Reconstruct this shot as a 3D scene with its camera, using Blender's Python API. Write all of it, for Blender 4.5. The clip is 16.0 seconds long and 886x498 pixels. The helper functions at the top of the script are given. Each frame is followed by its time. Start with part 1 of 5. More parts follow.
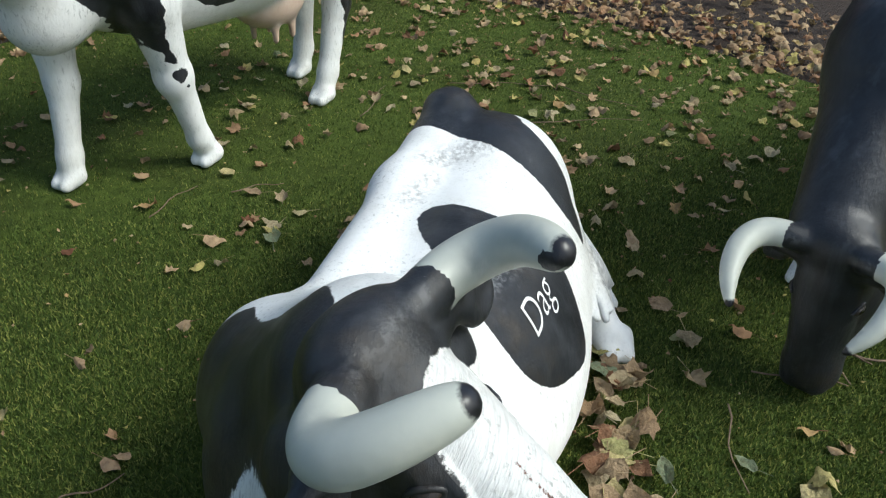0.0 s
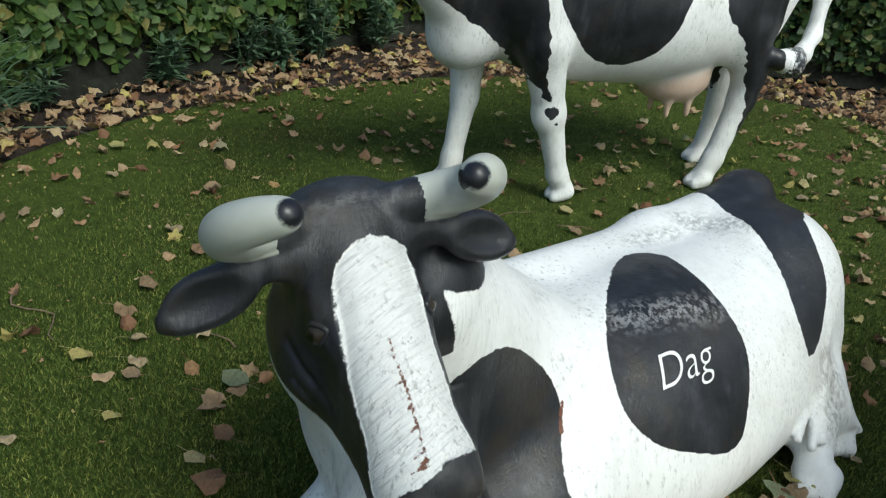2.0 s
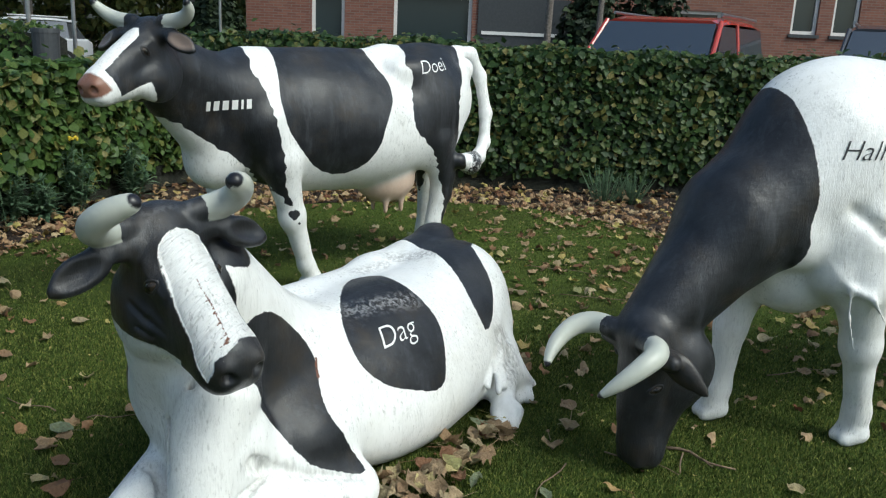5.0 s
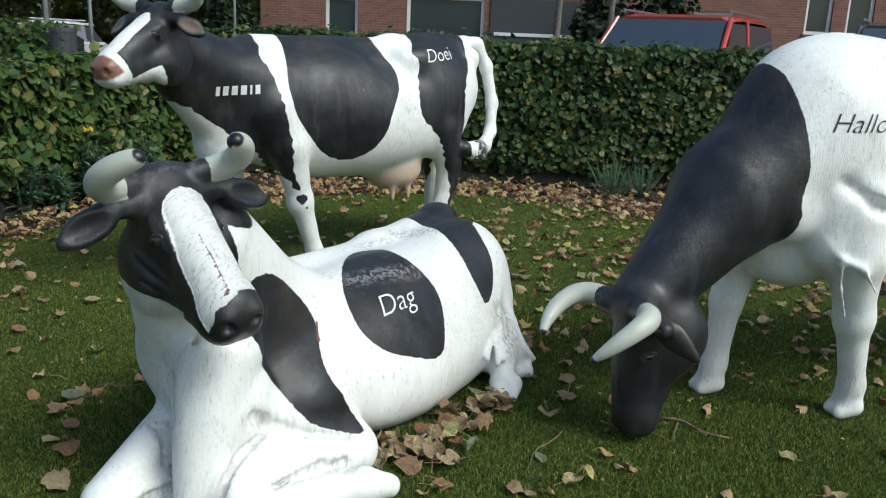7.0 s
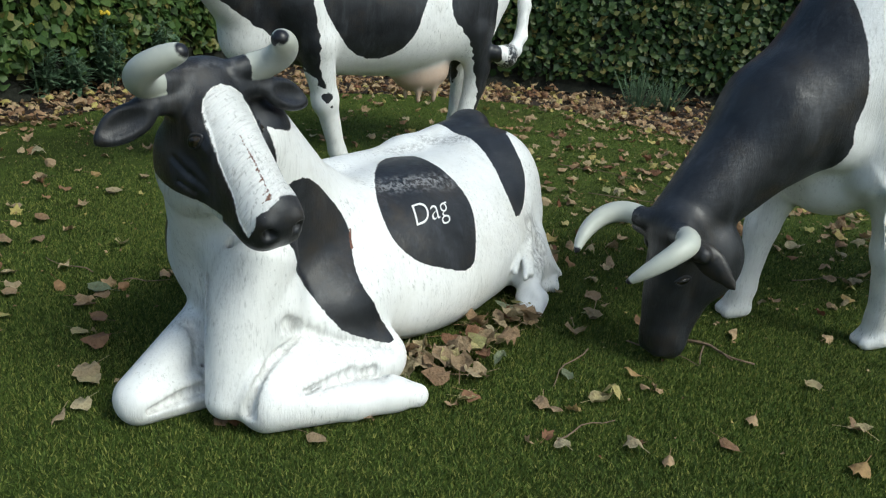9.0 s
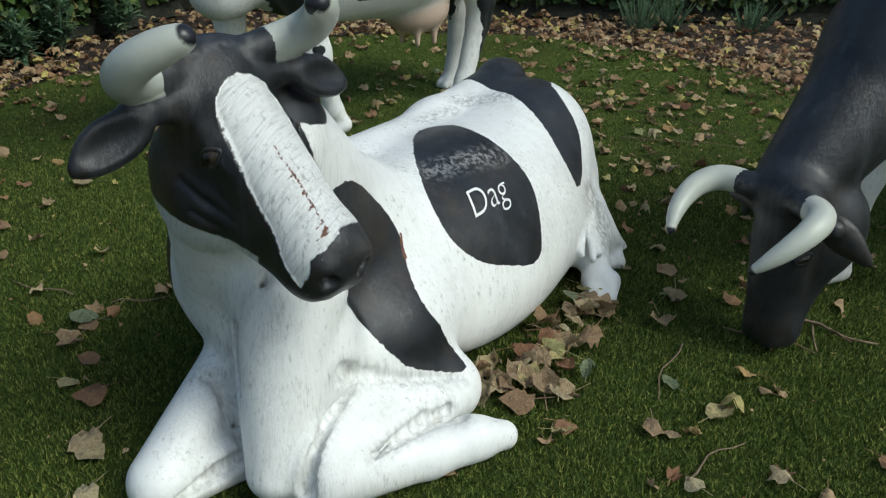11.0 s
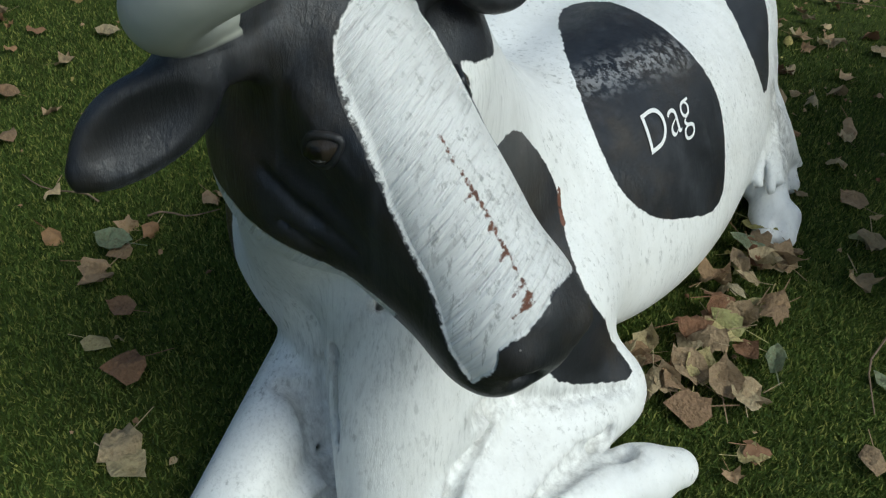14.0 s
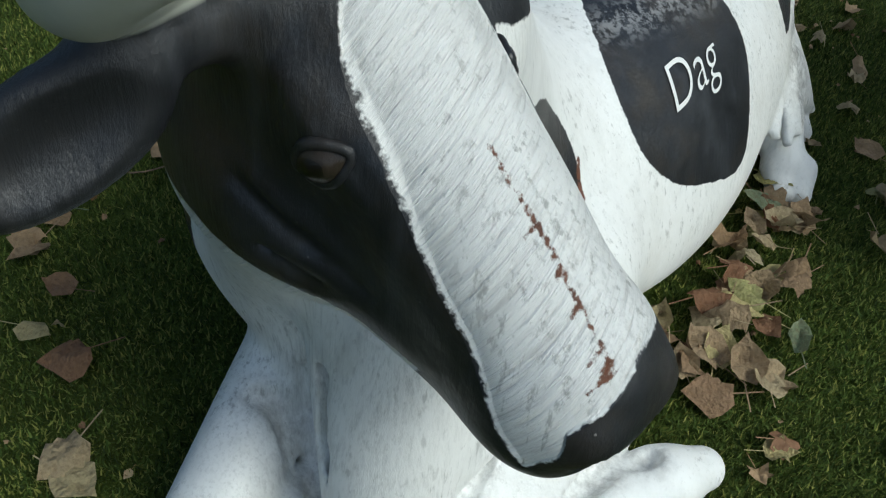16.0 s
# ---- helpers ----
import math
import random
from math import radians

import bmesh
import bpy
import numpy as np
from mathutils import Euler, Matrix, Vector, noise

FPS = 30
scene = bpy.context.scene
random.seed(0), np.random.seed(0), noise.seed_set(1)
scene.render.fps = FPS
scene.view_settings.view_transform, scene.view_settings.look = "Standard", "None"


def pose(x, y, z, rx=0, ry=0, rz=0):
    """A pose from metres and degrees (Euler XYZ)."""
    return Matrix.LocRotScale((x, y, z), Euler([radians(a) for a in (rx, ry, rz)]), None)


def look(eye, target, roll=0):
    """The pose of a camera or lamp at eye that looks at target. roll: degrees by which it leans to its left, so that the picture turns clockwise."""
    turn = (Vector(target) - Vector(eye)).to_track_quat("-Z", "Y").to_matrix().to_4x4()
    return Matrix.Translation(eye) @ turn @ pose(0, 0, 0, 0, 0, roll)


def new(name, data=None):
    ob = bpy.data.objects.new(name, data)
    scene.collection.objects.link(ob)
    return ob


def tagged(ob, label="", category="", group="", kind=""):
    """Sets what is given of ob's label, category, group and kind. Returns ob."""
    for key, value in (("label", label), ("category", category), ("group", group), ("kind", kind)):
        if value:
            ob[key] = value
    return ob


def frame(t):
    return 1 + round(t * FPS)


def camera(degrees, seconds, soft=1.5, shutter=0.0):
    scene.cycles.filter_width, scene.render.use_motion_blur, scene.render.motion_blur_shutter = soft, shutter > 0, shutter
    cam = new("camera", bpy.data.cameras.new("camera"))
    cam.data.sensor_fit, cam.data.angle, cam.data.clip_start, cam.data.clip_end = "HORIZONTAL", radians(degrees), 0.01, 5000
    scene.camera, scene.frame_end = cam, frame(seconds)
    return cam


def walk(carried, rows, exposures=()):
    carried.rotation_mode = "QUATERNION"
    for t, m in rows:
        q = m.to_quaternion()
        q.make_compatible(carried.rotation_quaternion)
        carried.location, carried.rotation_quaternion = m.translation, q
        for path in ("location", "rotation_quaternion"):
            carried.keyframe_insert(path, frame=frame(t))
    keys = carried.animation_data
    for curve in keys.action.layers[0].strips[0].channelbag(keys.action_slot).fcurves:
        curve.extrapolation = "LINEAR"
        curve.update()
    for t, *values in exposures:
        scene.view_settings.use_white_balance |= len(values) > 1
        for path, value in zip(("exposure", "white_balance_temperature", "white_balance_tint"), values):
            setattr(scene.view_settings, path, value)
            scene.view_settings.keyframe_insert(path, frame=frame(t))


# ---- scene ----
cam = camera(56.0, 16.0, 1.2)
PATH = [
    (0, (-0.39, 0.257, 1.692), (0.203, 1.857, 0.649), 1.6),
    (0.5, (-0.195, 0.199, 1.629), (0.013, 1.876, 0.558), 6.8),
    (1, (-0.019, 0.117, 1.581), (-0.182, 1.893, 0.675), 5.0),
    (1.5, (0.178, 0.051, 1.614), (-0.318, 1.747, 0.676), 5.8),
    (2, (0.297, -0.053, 1.586), (-0.179, 1.679, 0.706), 5.7),
    (2.5, (0.325, -0.286, 1.586), (-0.121, 1.499, 0.802), 4.7),
    (3, (0.417, -0.494, 1.594), (0.119, 1.36, 0.907), 5.5),
    (3.5, (0.49, -0.711, 1.564), (0.39, 1.182, 0.925), 4.2),
    (4, (0.446, -0.889, 1.567), (0.572, 1.016, 0.97), 1.8),
    (4.5, (0.507, -1.009, 1.569), (0.566, 0.908, 1.002), 1.5),
    (4.7, (0.53, -1.057, 1.565), (0.564, 0.875, 1.049), 2.2),
    (6.8, (0.656, -1.164, 1.418), (0.614, 0.781, 0.956), 2.2),
    (7, (0.624, -1.2, 1.448), (0.606, 0.74, 0.963), 2.4),
    (7.5, (0.626, -1.209, 1.442), (0.599, 0.714, 0.891), 2.9),
    (8, (0.601, -1.207, 1.45), (0.563, 0.694, 0.829), 3.8),
    (8.5, (0.56, -1.18, 1.454), (0.528, 0.712, 0.808), 4.9),
    (8.7, (0.546, -1.168, 1.454), (0.518, 0.716, 0.786), 5.3),
    (10.8, (0.245, -0.595, 1.425), (0.338, 1.192, 0.53), 2.8),
    (11, (0.219, -0.525, 1.418), (0.286, 1.279, 0.556), 1.8),
    (11.5, (0.187, -0.394, 1.427), (0.241, 1.357, 0.462), 2.6),
    (12, (0.152, -0.259, 1.417), (0.22, 1.476, 0.424), 3.6),
    (12.5, (0.101, -0.114, 1.41), (0.179, 1.565, 0.326), 4.0),
    (13, (0.037, 0.012, 1.402), (0.178, 1.649, 0.261), 5.3),
    (13.5, (-0.029, 0.115, 1.392), (0.09, 1.729, 0.217), 4.4),
    (14, (-0.033, 0.211, 1.35), (-0.021, 1.779, 0.108), 4.0),
    (14.5, (-0.026, 0.297, 1.316), (-0.069, 1.842, 0.047), 4.5),
    (15, (-0.057, 0.389, 1.293), (0.036, 1.863, -0.056), 5.4),
    (15.5, (-0.084, 0.431, 1.274), (0.024, 1.861, -0.12), 6.2),
    (16, (-0.105, 0.453, 1.275), (0.025, 1.895, -0.104), 6.8),
]
walk(cam, [(t, look(eye, target, roll)) for t, eye, target, roll in PATH], [(0, .38, 5950, 0), (0.5, .16, 5900, -2), (1.5, .08, 5950, -2), (3, -.02, 5900, -4), (4.5, .16, 5900, -2), (7, .16, 5900, -2), (8.5, .12, 5900, -2), (11, -.15, 5900, -3), (13, -.29, 5850, -4), (16, -.23, 5800, -4)])

# ---- light ----
world = bpy.data.worlds.new("sky")
scene.world = world
world.use_nodes = True
wn = world.node_tree.nodes
sky = wn.new("ShaderNodeTexSky")
sky.sky_type, sky.sun_disc = "NISHITA", False
SUN_EL, SUN_AZ = radians(48), radians(125)          # azimuth clockwise from +y
sky.sun_elevation, sky.sun_rotation = SUN_EL, SUN_AZ
sky.air_density, sky.dust_density = 1.0, 4.0
world.node_tree.links.new(sky.outputs[0], wn["Background"].inputs[0])
wn["Background"].inputs[1].default_value = 0.125
sun_data = bpy.data.lights.new("sun", "SUN")
sun_data.energy, sun_data.angle, sun_data.color = 1.8, radians(22), (1.0, 0.95, 0.88)
sun = new("sun", sun_data)
sun_from = Vector((math.sin(SUN_AZ) * math.cos(SUN_EL), math.cos(SUN_AZ) * math.cos(SUN_EL), math.sin(SUN_EL)))
sun.matrix_world = look(sun_from * 30, (0, 0, 0))
scene.view_settings.exposure = 0.0

# ---- materials ----
class Nodes:
    """A small wrapper to wire a Principled material."""

    def __init__(self, name):
        self.mat = bpy.data.materials.new(name)
        self.mat.use_nodes = True
        self.tree = self.mat.node_tree
        self.bsdf = self.tree.nodes["Principled BSDF"]
        self.coord = self.tree.nodes.new("ShaderNodeTexCoord")

    def put(self, kind, **values):
        node = self.tree.nodes.new(kind)
        for key, value in values.items():
            setattr(node, key, value)
        return node

    def link(self, a, b):
        self.tree.links.new(a, b)

    def set(self, node, name, value):
        if hasattr(value, "is_output"):
            self.link(value, node.inputs[name])
        else:
            node.inputs[name].default_value = value

    def noise(self, scale, detail=4.0, rough=0.55, stretch=None, space="Object"):
        src = self.coord.outputs[space]
        if stretch:
            mp = self.put("ShaderNodeMapping")
            mp.inputs["Scale"].default_value = stretch
            self.link(src, mp.inputs["Vector"])
            src = mp.outputs[0]
        n = self.put("ShaderNodeTexNoise")
        self.link(src, n.inputs["Vector"])
        n.inputs["Scale"].default_value, n.inputs["Detail"].default_value, n.inputs["Roughness"].default_value = scale, detail, rough
        return n.outputs["Fac"]

    def math(self, op, a, b=0.0, clamp=False):
        m = self.put("ShaderNodeMath", operation=op, use_clamp=clamp)
        self.set(m, 0, a)
        self.set(m, 1, b)
        return m.outputs[0]

    def ramp(self, fac, lo, hi):
        m = self.put("ShaderNodeMapRange", clamp=True)
        self.link(fac, m.inputs["Value"])
        m.inputs["From Min"].default_value, m.inputs["From Max"].default_value = lo, hi
        return m.outputs[0]

    def colors(self, fac, stops):
        r = self.put("ShaderNodeValToRGB")
        e = r.color_ramp.elements
        while len(e) < len(stops):
            e.new(0.5)
        for el, (pos, col) in zip(e, stops):
            el.position, el.color = pos, (*col, 1)
        self.link(fac, r.inputs[0])
        return r.outputs[0]

    def mix(self, fac, a, b):
        m = self.put("ShaderNodeMix", data_type="RGBA")
        self.set(m, 0, fac)
        for k, v in ((6, a), (7, b)):
            if hasattr(v, "is_output"):
                self.link(v, m.inputs[k])
            else:
                m.inputs[k].default_value = (*v, 1)
        return m.outputs[2]

    def attr(self, name):
        return self.put("ShaderNodeAttribute", attribute_name=name).outputs["Fac"]

    def rand(self):
        return self.put("ShaderNodeObjectInfo").outputs["Random"]

    def island(self):
        return self.put("ShaderNodeNewGeometry").outputs["Random Per Island"]

    def bump(self, height, strength=0.3, dist=0.01, normal=None):
        b = self.put("ShaderNodeBump")
        b.inputs["Strength"].default_value, b.inputs["Distance"].default_value = strength, dist
        self.link(height, b.inputs["Height"])
        if normal is not None:
            self.link(normal, b.inputs["Normal"])
        self.link(b.outputs[0], self.bsdf.inputs["Normal"])
        return b.outputs[0]

    def base(self, color, rough=0.6, **more):
        self.set(self.bsdf, "Base Color", color if hasattr(color, "is_output") else (*color, 1))
        self.set(self.bsdf, "Roughness", rough)
        for k, v in more.items():
            self.set(self.bsdf, k.replace("_", " "), v)
        return self.mat


def simple(name, color, rough=0.6, var=0.25, scale=20.0, bump=0.15, dist=0.004, **more):
    n = Nodes(name)
    f = n.noise(scale)
    lo, hi = [c * (1 - var) for c in color], [min(1, c * (1 + var)) for c in color]
    n.bump(n.noise(scale * 6, 3), bump, dist)
    return n.base(n.colors(f, [(0.3, lo), (0.7, hi)]), rough, **more)


def painted_statue():
    """Painted fibreglass: white and black coats, horn, skin and worn edges, told apart by the mesh's own fields."""
    n = Nodes("painted_fibreglass")
    wob = n.math("MULTIPLY", n.math("SUBTRACT", n.noise(60, 4), 0.5), 0.012)
    fine = n.math("MULTIPLY", n.math("SUBTRACT", n.noise(260, 2), 0.5), 0.005)

    def field(name, wobble=True, soft=0.0012):
        v = n.attr(name)
        if wobble:
            v = n.math("ADD", n.math("ADD", v, wob), fine)
        return n.ramp(v, -soft, soft)

    grain = n.noise(30, 6, 0.65, (1, 1, 0.35))
    dirt = n.ramp(n.noise(3.2, 8, 0.7), 0.52, 0.72)
    white = n.mix(n.ramp(grain, 0.45, 0.75), (0.88, 0.88, 0.86), (0.80, 0.80, 0.775))
    white = n.mix(n.math("MULTIPLY", dirt, 0.35), white, (0.52, 0.50, 0.44))
    specks = n.ramp(n.noise(75, 3, 0.7, (1, 1, 0.4)), 0.61, 0.67)
    patchy = n.ramp(n.noise(5, 4), 0.42, 0.66)
    streak = n.math("MULTIPLY", n.ramp(n.noise(90, 5, 0.7, (1, 1, 0.18)), 0.56, 0.66), n.ramp(n.noise(4, 5), 0.40, 0.62))
    white = n.mix(n.math("MULTIPLY", streak, 0.75), white, (0.36, 0.36, 0.34))
    white = n.mix(n.math("MULTIPLY", n.math("MULTIPLY", specks, patchy), 0.40), white, (0.22, 0.21, 0.19))
    hair = n.noise(170, 6, 0.7, (1, 1, 0.085))
    grooves = n.ramp(n.math("SUBTRACT", 1.0, hair), 0.50, 0.66)
    white = n.mix(n.math("MULTIPLY", grooves, n.math("ADD", 0.03, n.math("MULTIPLY", n.ramp(n.noise(2.6, 6, 0.65), 0.46, 0.66), 0.55))), white, (0.40, 0.40, 0.385))
    white = n.mix(n.math("MULTIPLY", n.ramp(n.noise(1.7, 7, 0.7), 0.52, 0.70), 0.22), white, (0.60, 0.58, 0.50))
    strands = n.noise(55, 6, 0.7, (1, 1, 0.12))
    # dark grey strands: grime, and shade painted into the lying cow's creases
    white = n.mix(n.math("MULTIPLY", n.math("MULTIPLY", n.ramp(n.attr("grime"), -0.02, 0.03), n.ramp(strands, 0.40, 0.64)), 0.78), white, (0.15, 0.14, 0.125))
    xy = n.put("ShaderNodeCombineXYZ")
    n.link(n.attr("along"), xy.inputs[0])
    n.link(n.math("MULTIPLY", n.attr("across"), 0.10), xy.inputs[1])
    groove = n.put("ShaderNodeTexNoise")
    n.link(xy.outputs[0], groove.inputs["Vector"])
    groove.inputs["Scale"].default_value, groove.inputs["Detail"].default_value, groove.inputs["Roughness"].default_value = 130, 5, 0.65
    on_blaze = n.ramp(n.attr("blaze"), -0.002, 0.004)
    lines = n.math("MULTIPLY", n.ramp(groove.outputs["Fac"], 0.52, 0.66), on_blaze)
    white = n.mix(n.math("MULTIPLY", n.math("MULTIPLY", lines, n.ramp(n.noise(16, 5), 0.32, 0.55)), 0.62), white, (0.44, 0.43, 0.41))
    black = n.mix(n.ramp(n.noise(9, 7, 0.7), 0.35, 0.7), (0.008, 0.009, 0.011), (0.026, 0.028, 0.033))
    black = n.mix(n.math("MULTIPLY", n.ramp(n.noise(6, 7, 0.7), 0.52, 0.68), 0.6), black, (0.040, 0.030, 0.019))
    black = n.mix(n.math("MULTIPLY", n.ramp(n.noise(14, 9, 0.75, (1, 1, 0.5)), 0.6, 0.75), 0.35), black, (0.11, 0.11, 0.12))
    black = n.mix(n.math("MULTIPLY", n.ramp(n.noise(11, 9, 0.75, (1, 1, 0.3)), 0.52, 0.72), 0.38), black, (0.060, 0.064, 0.074))
    black = n.mix(n.math("MULTIPLY", n.ramp(n.noise(13, 7, 0.7, (1, 1, 0.11)), 0.54, 0.72), 0.42), black, (0.095, 0.10, 0.112))
    flecks = n.math("MULTIPLY", n.ramp(n.noise(210, 3, 0.6), 0.70, 0.74), n.ramp(n.noise(7, 5, 0.65), 0.50, 0.62))
    black = n.mix(n.math("MULTIPLY", flecks, 0.7), black, (0.30, 0.29, 0.27))
    worn = n.math("MULTIPLY", n.ramp(n.attr("worn"), -0.05, 0.03), n.ramp(n.noise(55, 6, 0.7), 0.47, 0.56))
    black = n.mix(n.math("MULTIPLY", worn, 0.8), black, (0.42, 0.42, 0.42))
    col = n.mix(field("dark"), white, black)
    skin = n.mix(n.noise(12), (0.50, 0.30, 0.19), (0.62, 0.45, 0.33))
    col = n.mix(field("skin", True, 0.02), col, skin)
    nose = n.mix(n.noise(18, 6), (0.17, 0.07, 0.045), (0.30, 0.16, 0.11))
    col = n.mix(field("nose", True, 0.006), col, nose)
    horn = n.mix(n.noise(16, 5), (0.40, 0.43, 0.39), (0.60, 0.60, 0.52))
    col = n.mix(field("horn", False, 0.002), col, horn)
    col = n.mix(field("tip", True, 0.003), col, (0.012, 0.012, 0.016))
    col = n.mix(n.math("MULTIPLY", n.ramp(n.attr("inner"), -0.01, 0.01), 0.8), col, n.mix(n.attr("pale_ear"), (0.022, 0.022, 0.024), (0.30, 0.22, 0.17)))
    crack = n.ramp(n.math("ADD", n.attr("crack"), n.math("MULTIPLY", n.math("SUBTRACT", n.noise(90, 5, 0.7), 0.5), 0.012)), -0.0008, 0.0008)
    col = n.mix(crack, col, n.mix(n.noise(120), (0.035, 0.016, 0.012), (0.27, 0.11, 0.06)))
    col = n.mix(n.ramp(n.attr("iris"), -0.0015, 0.0015), col, (0.034, 0.026, 0.019))
    rim = n.math("MULTIPLY", n.ramp(n.attr("pupil"), -0.5, -0.4), n.math("SUBTRACT", 1.0, n.ramp(n.attr("pupil"), -0.0105, -0.0085)))
    col = n.mix(rim, col, (0.22, 0.17, 0.145))
    col = n.mix(n.ramp(n.attr("pupil"), -0.0015, 0.0015), col, (0.006, 0.005, 0.004))
    b1 = n.bump(n.noise(5, 4, 0.5, (1, 1, 0.45)), 0.26, 0.03)
    coat = n.math("SUBTRACT", 1.0, n.ramp(n.attr("horn"), -0.004, 0.004))
    b2 = n.bump(n.math("MULTIPLY", n.noise(75, 4, 0.6, (0.25, 1, 1)), coat), 0.16, 0.006, b1)
    b3 = n.bump(n.math("MULTIPLY", n.math("MULTIPLY", groove.outputs["Fac"], -1.0), on_blaze), 0.85, 0.012, b2)
    relief = n.math("MULTIPLY", coat, n.math("ADD", 0.25, n.ramp(n.noise(3.1, 5, 0.6), 0.40, 0.65)))
    n.bump(n.math("MULTIPLY", hair, relief), 0.36, 0.008, b3)
    gloss = n.ramp(n.attr("iris"), -0.0015, 0.0015)
    rough = n.math("SUBTRACT", n.math("ADD", 0.20, n.math("MULTIPLY", n.noise(8, 6, 0.65), 0.34)), n.math("MULTIPLY", gloss, 0.42), True)
    return n.base(col, rough, Specular_IOR_Level=0.5)


def turf():
    n = Nodes("artificial_turf")
    big = n.noise(0.9, 5, 0.6)
    mid = n.noise(14, 6, 0.7)
    fine = n.noise(240, 4, 0.75)
    col = n.colors(n.math("ADD", n.math("MULTIPLY", fine, 0.6), n.math("MULTIPLY", mid, 0.4)), [(0.35, (0.045, 0.06, 0.010)), (0.5, (0.085, 0.125, 0.022)), (0.66, (0.17, 0.215, 0.045))])
    col = n.mix(n.math("MULTIPLY", n.ramp(big, 0.45, 0.7), 0.5), col, (0.055, 0.05, 0.018))
    n.bump(fine, 0.9, 0.02, n.bump(mid, 0.5, 0.02))
    return n.base(col, 0.85, Specular_IOR_Level=0.12)


def soil():
    n = Nodes("bark_soil")
    f = n.noise(60, 8, 0.7)
    n.bump(f, 1.0, 0.03)
    return n.base(n.colors(f, [(0.3, (0.012, 0.008, 0.006)), (0.55, (0.045, 0.028, 0.018)), (0.75, (0.10, 0.065, 0.042))]), 0.9)


def leafy(name, stops, rough=0.55, by="island", trans=0.25, grain=70.0):
    n = Nodes(name)
    r = n.island() if by == "island" else n.rand()
    col = n.colors(r, stops)
    col = n.mix(n.math("MULTIPLY", n.ramp(n.noise(grain, 5, 0.7), 0.45, 0.7), 0.5), col, [c * 0.45 for c in stops[0][1]])
    n.bump(n.noise(grain * 1.3, 4), 0.5, 0.4 / grain)
    mat = n.base(col, rough, Specular_IOR_Level=0.28)
    if trans:
        t = n.put("ShaderNodeBsdfTranslucent")
        n.link(col, t.inputs[0])
        m = n.put("ShaderNodeMixShader")
        m.inputs[0].default_value = trans
        out = n.tree.nodes["Material Output"]
        n.link(n.bsdf.outputs[0], m.inputs[1])
        n.link(t.outputs[0], m.inputs[2])
        n.link(m.outputs[0], out.inputs[0])
    return mat


def bricks():
    n = Nodes("brickwork")
    mp = n.put("ShaderNodeMapping")
    mp.inputs["Rotation"].default_value = (radians(90), 0, 0)
    n.link(n.coord.outputs["Object"], mp.inputs["Vector"])
    b = n.put("ShaderNodeTexBrick")
    n.link(mp.outputs[0], b.inputs["Vector"])
    b.inputs["Scale"].default_value, b.inputs["Brick Width"].default_value, b.inputs["Row Height"].default_value, b.inputs["Mortar Size"].default_value = 1.0, 0.22, 0.0625, 0.006
    b.inputs["Color1"].default_value, b.inputs["Color2"].default_value, b.inputs["Mortar"].default_value = (0.16, 0.06, 0.04, 1), (0.24, 0.10, 0.065, 1), (0.2, 0.17, 0.15, 1)
    return n.base(n.mix(n.math("MULTIPLY", n.noise(5), 0.4), b.outputs[0], (0.10, 0.05, 0.04)), 0.85)


STATUE, TURF, SOIL = painted_statue(), turf(), soil()
LETTER_WHITE = simple("white_lettering", (0.80, 0.80, 0.78), 0.45, 0.05)
LETTER_BLACK = simple("black_lettering", (0.02, 0.02, 0.022), 0.45, 0.2)
LEAF_DRY = leafy("dry_leaf", [(0.0, (0.30, 0.195, 0.105)), (0.2, (0.47, 0.38, 0.23)), (0.36, (0.20, 0.085, 0.042)), (0.50, (0.54, 0.47, 0.29)), (0.66, (0.34, 0.245, 0.145)), (0.82, (0.50, 0.42, 0.23)), (0.92, (0.52, 0.45, 0.14)), (0.97, (0.22, 0.26, 0.15))], 0.65, "object", 0.15, 7.0)
LEAF_LITTER = leafy("dry_leaf_litter", [(0.0, (0.29, 0.165, 0.085)), (0.25, (0.46, 0.33, 0.19)), (0.45, (0.17, 0.07, 0.035)), (0.62, (0.53, 0.42, 0.24)), (0.80, (0.33, 0.18, 0.095)), (0.95, (0.50, 0.43, 0.14))], 0.7, "island", 0.15)
LEAF_HEDGE = leafy("hedge_leaf", [(0.0, (0.035, 0.065, 0.018)), (0.3, (0.06, 0.115, 0.028)), (0.6, (0.09, 0.155, 0.038)), (0.85, (0.13, 0.18, 0.045)), (0.96, (0.22, 0.20, 0.06))], 0.42, "island", 0.3)
# hedge leaf darkened in its colour for the dimmer light at the back
LEAF_HEDGE_SHADED = leafy("shaded_hedge_leaf", [(0.0, (0.020, 0.042, 0.014)), (0.3, (0.036, 0.074, 0.022)), (0.6, (0.058, 0.105, 0.028)), (0.85, (0.088, 0.125, 0.034)), (0.97, (0.19, 0.17, 0.05))], 0.42, "island", 0.25)
LEAF_GREY = leafy("grey_green_leaf", [(0.0, (0.065, 0.12, 0.065)), (0.6, (0.11, 0.18, 0.10)), (0.95, (0.17, 0.24, 0.14))], 0.6, "island", 0.2)
BLADE = leafy("turf_blade", [(0.0, (0.03, 0.05, 0.008)), (0.35, (0.075, 0.12, 0.02)), (0.7, (0.15, 0.21, 0.04)), (0.93, (0.32, 0.33, 0.08))], 0.7, "island", 0.2)
TWIG = simple("twig_bark", (0.20, 0.14, 0.09), 0.8, 0.35, 60, 0.5)
STEM = simple("leaf_stem", (0.34, 0.27, 0.14), 0.7, 0.3, 60)
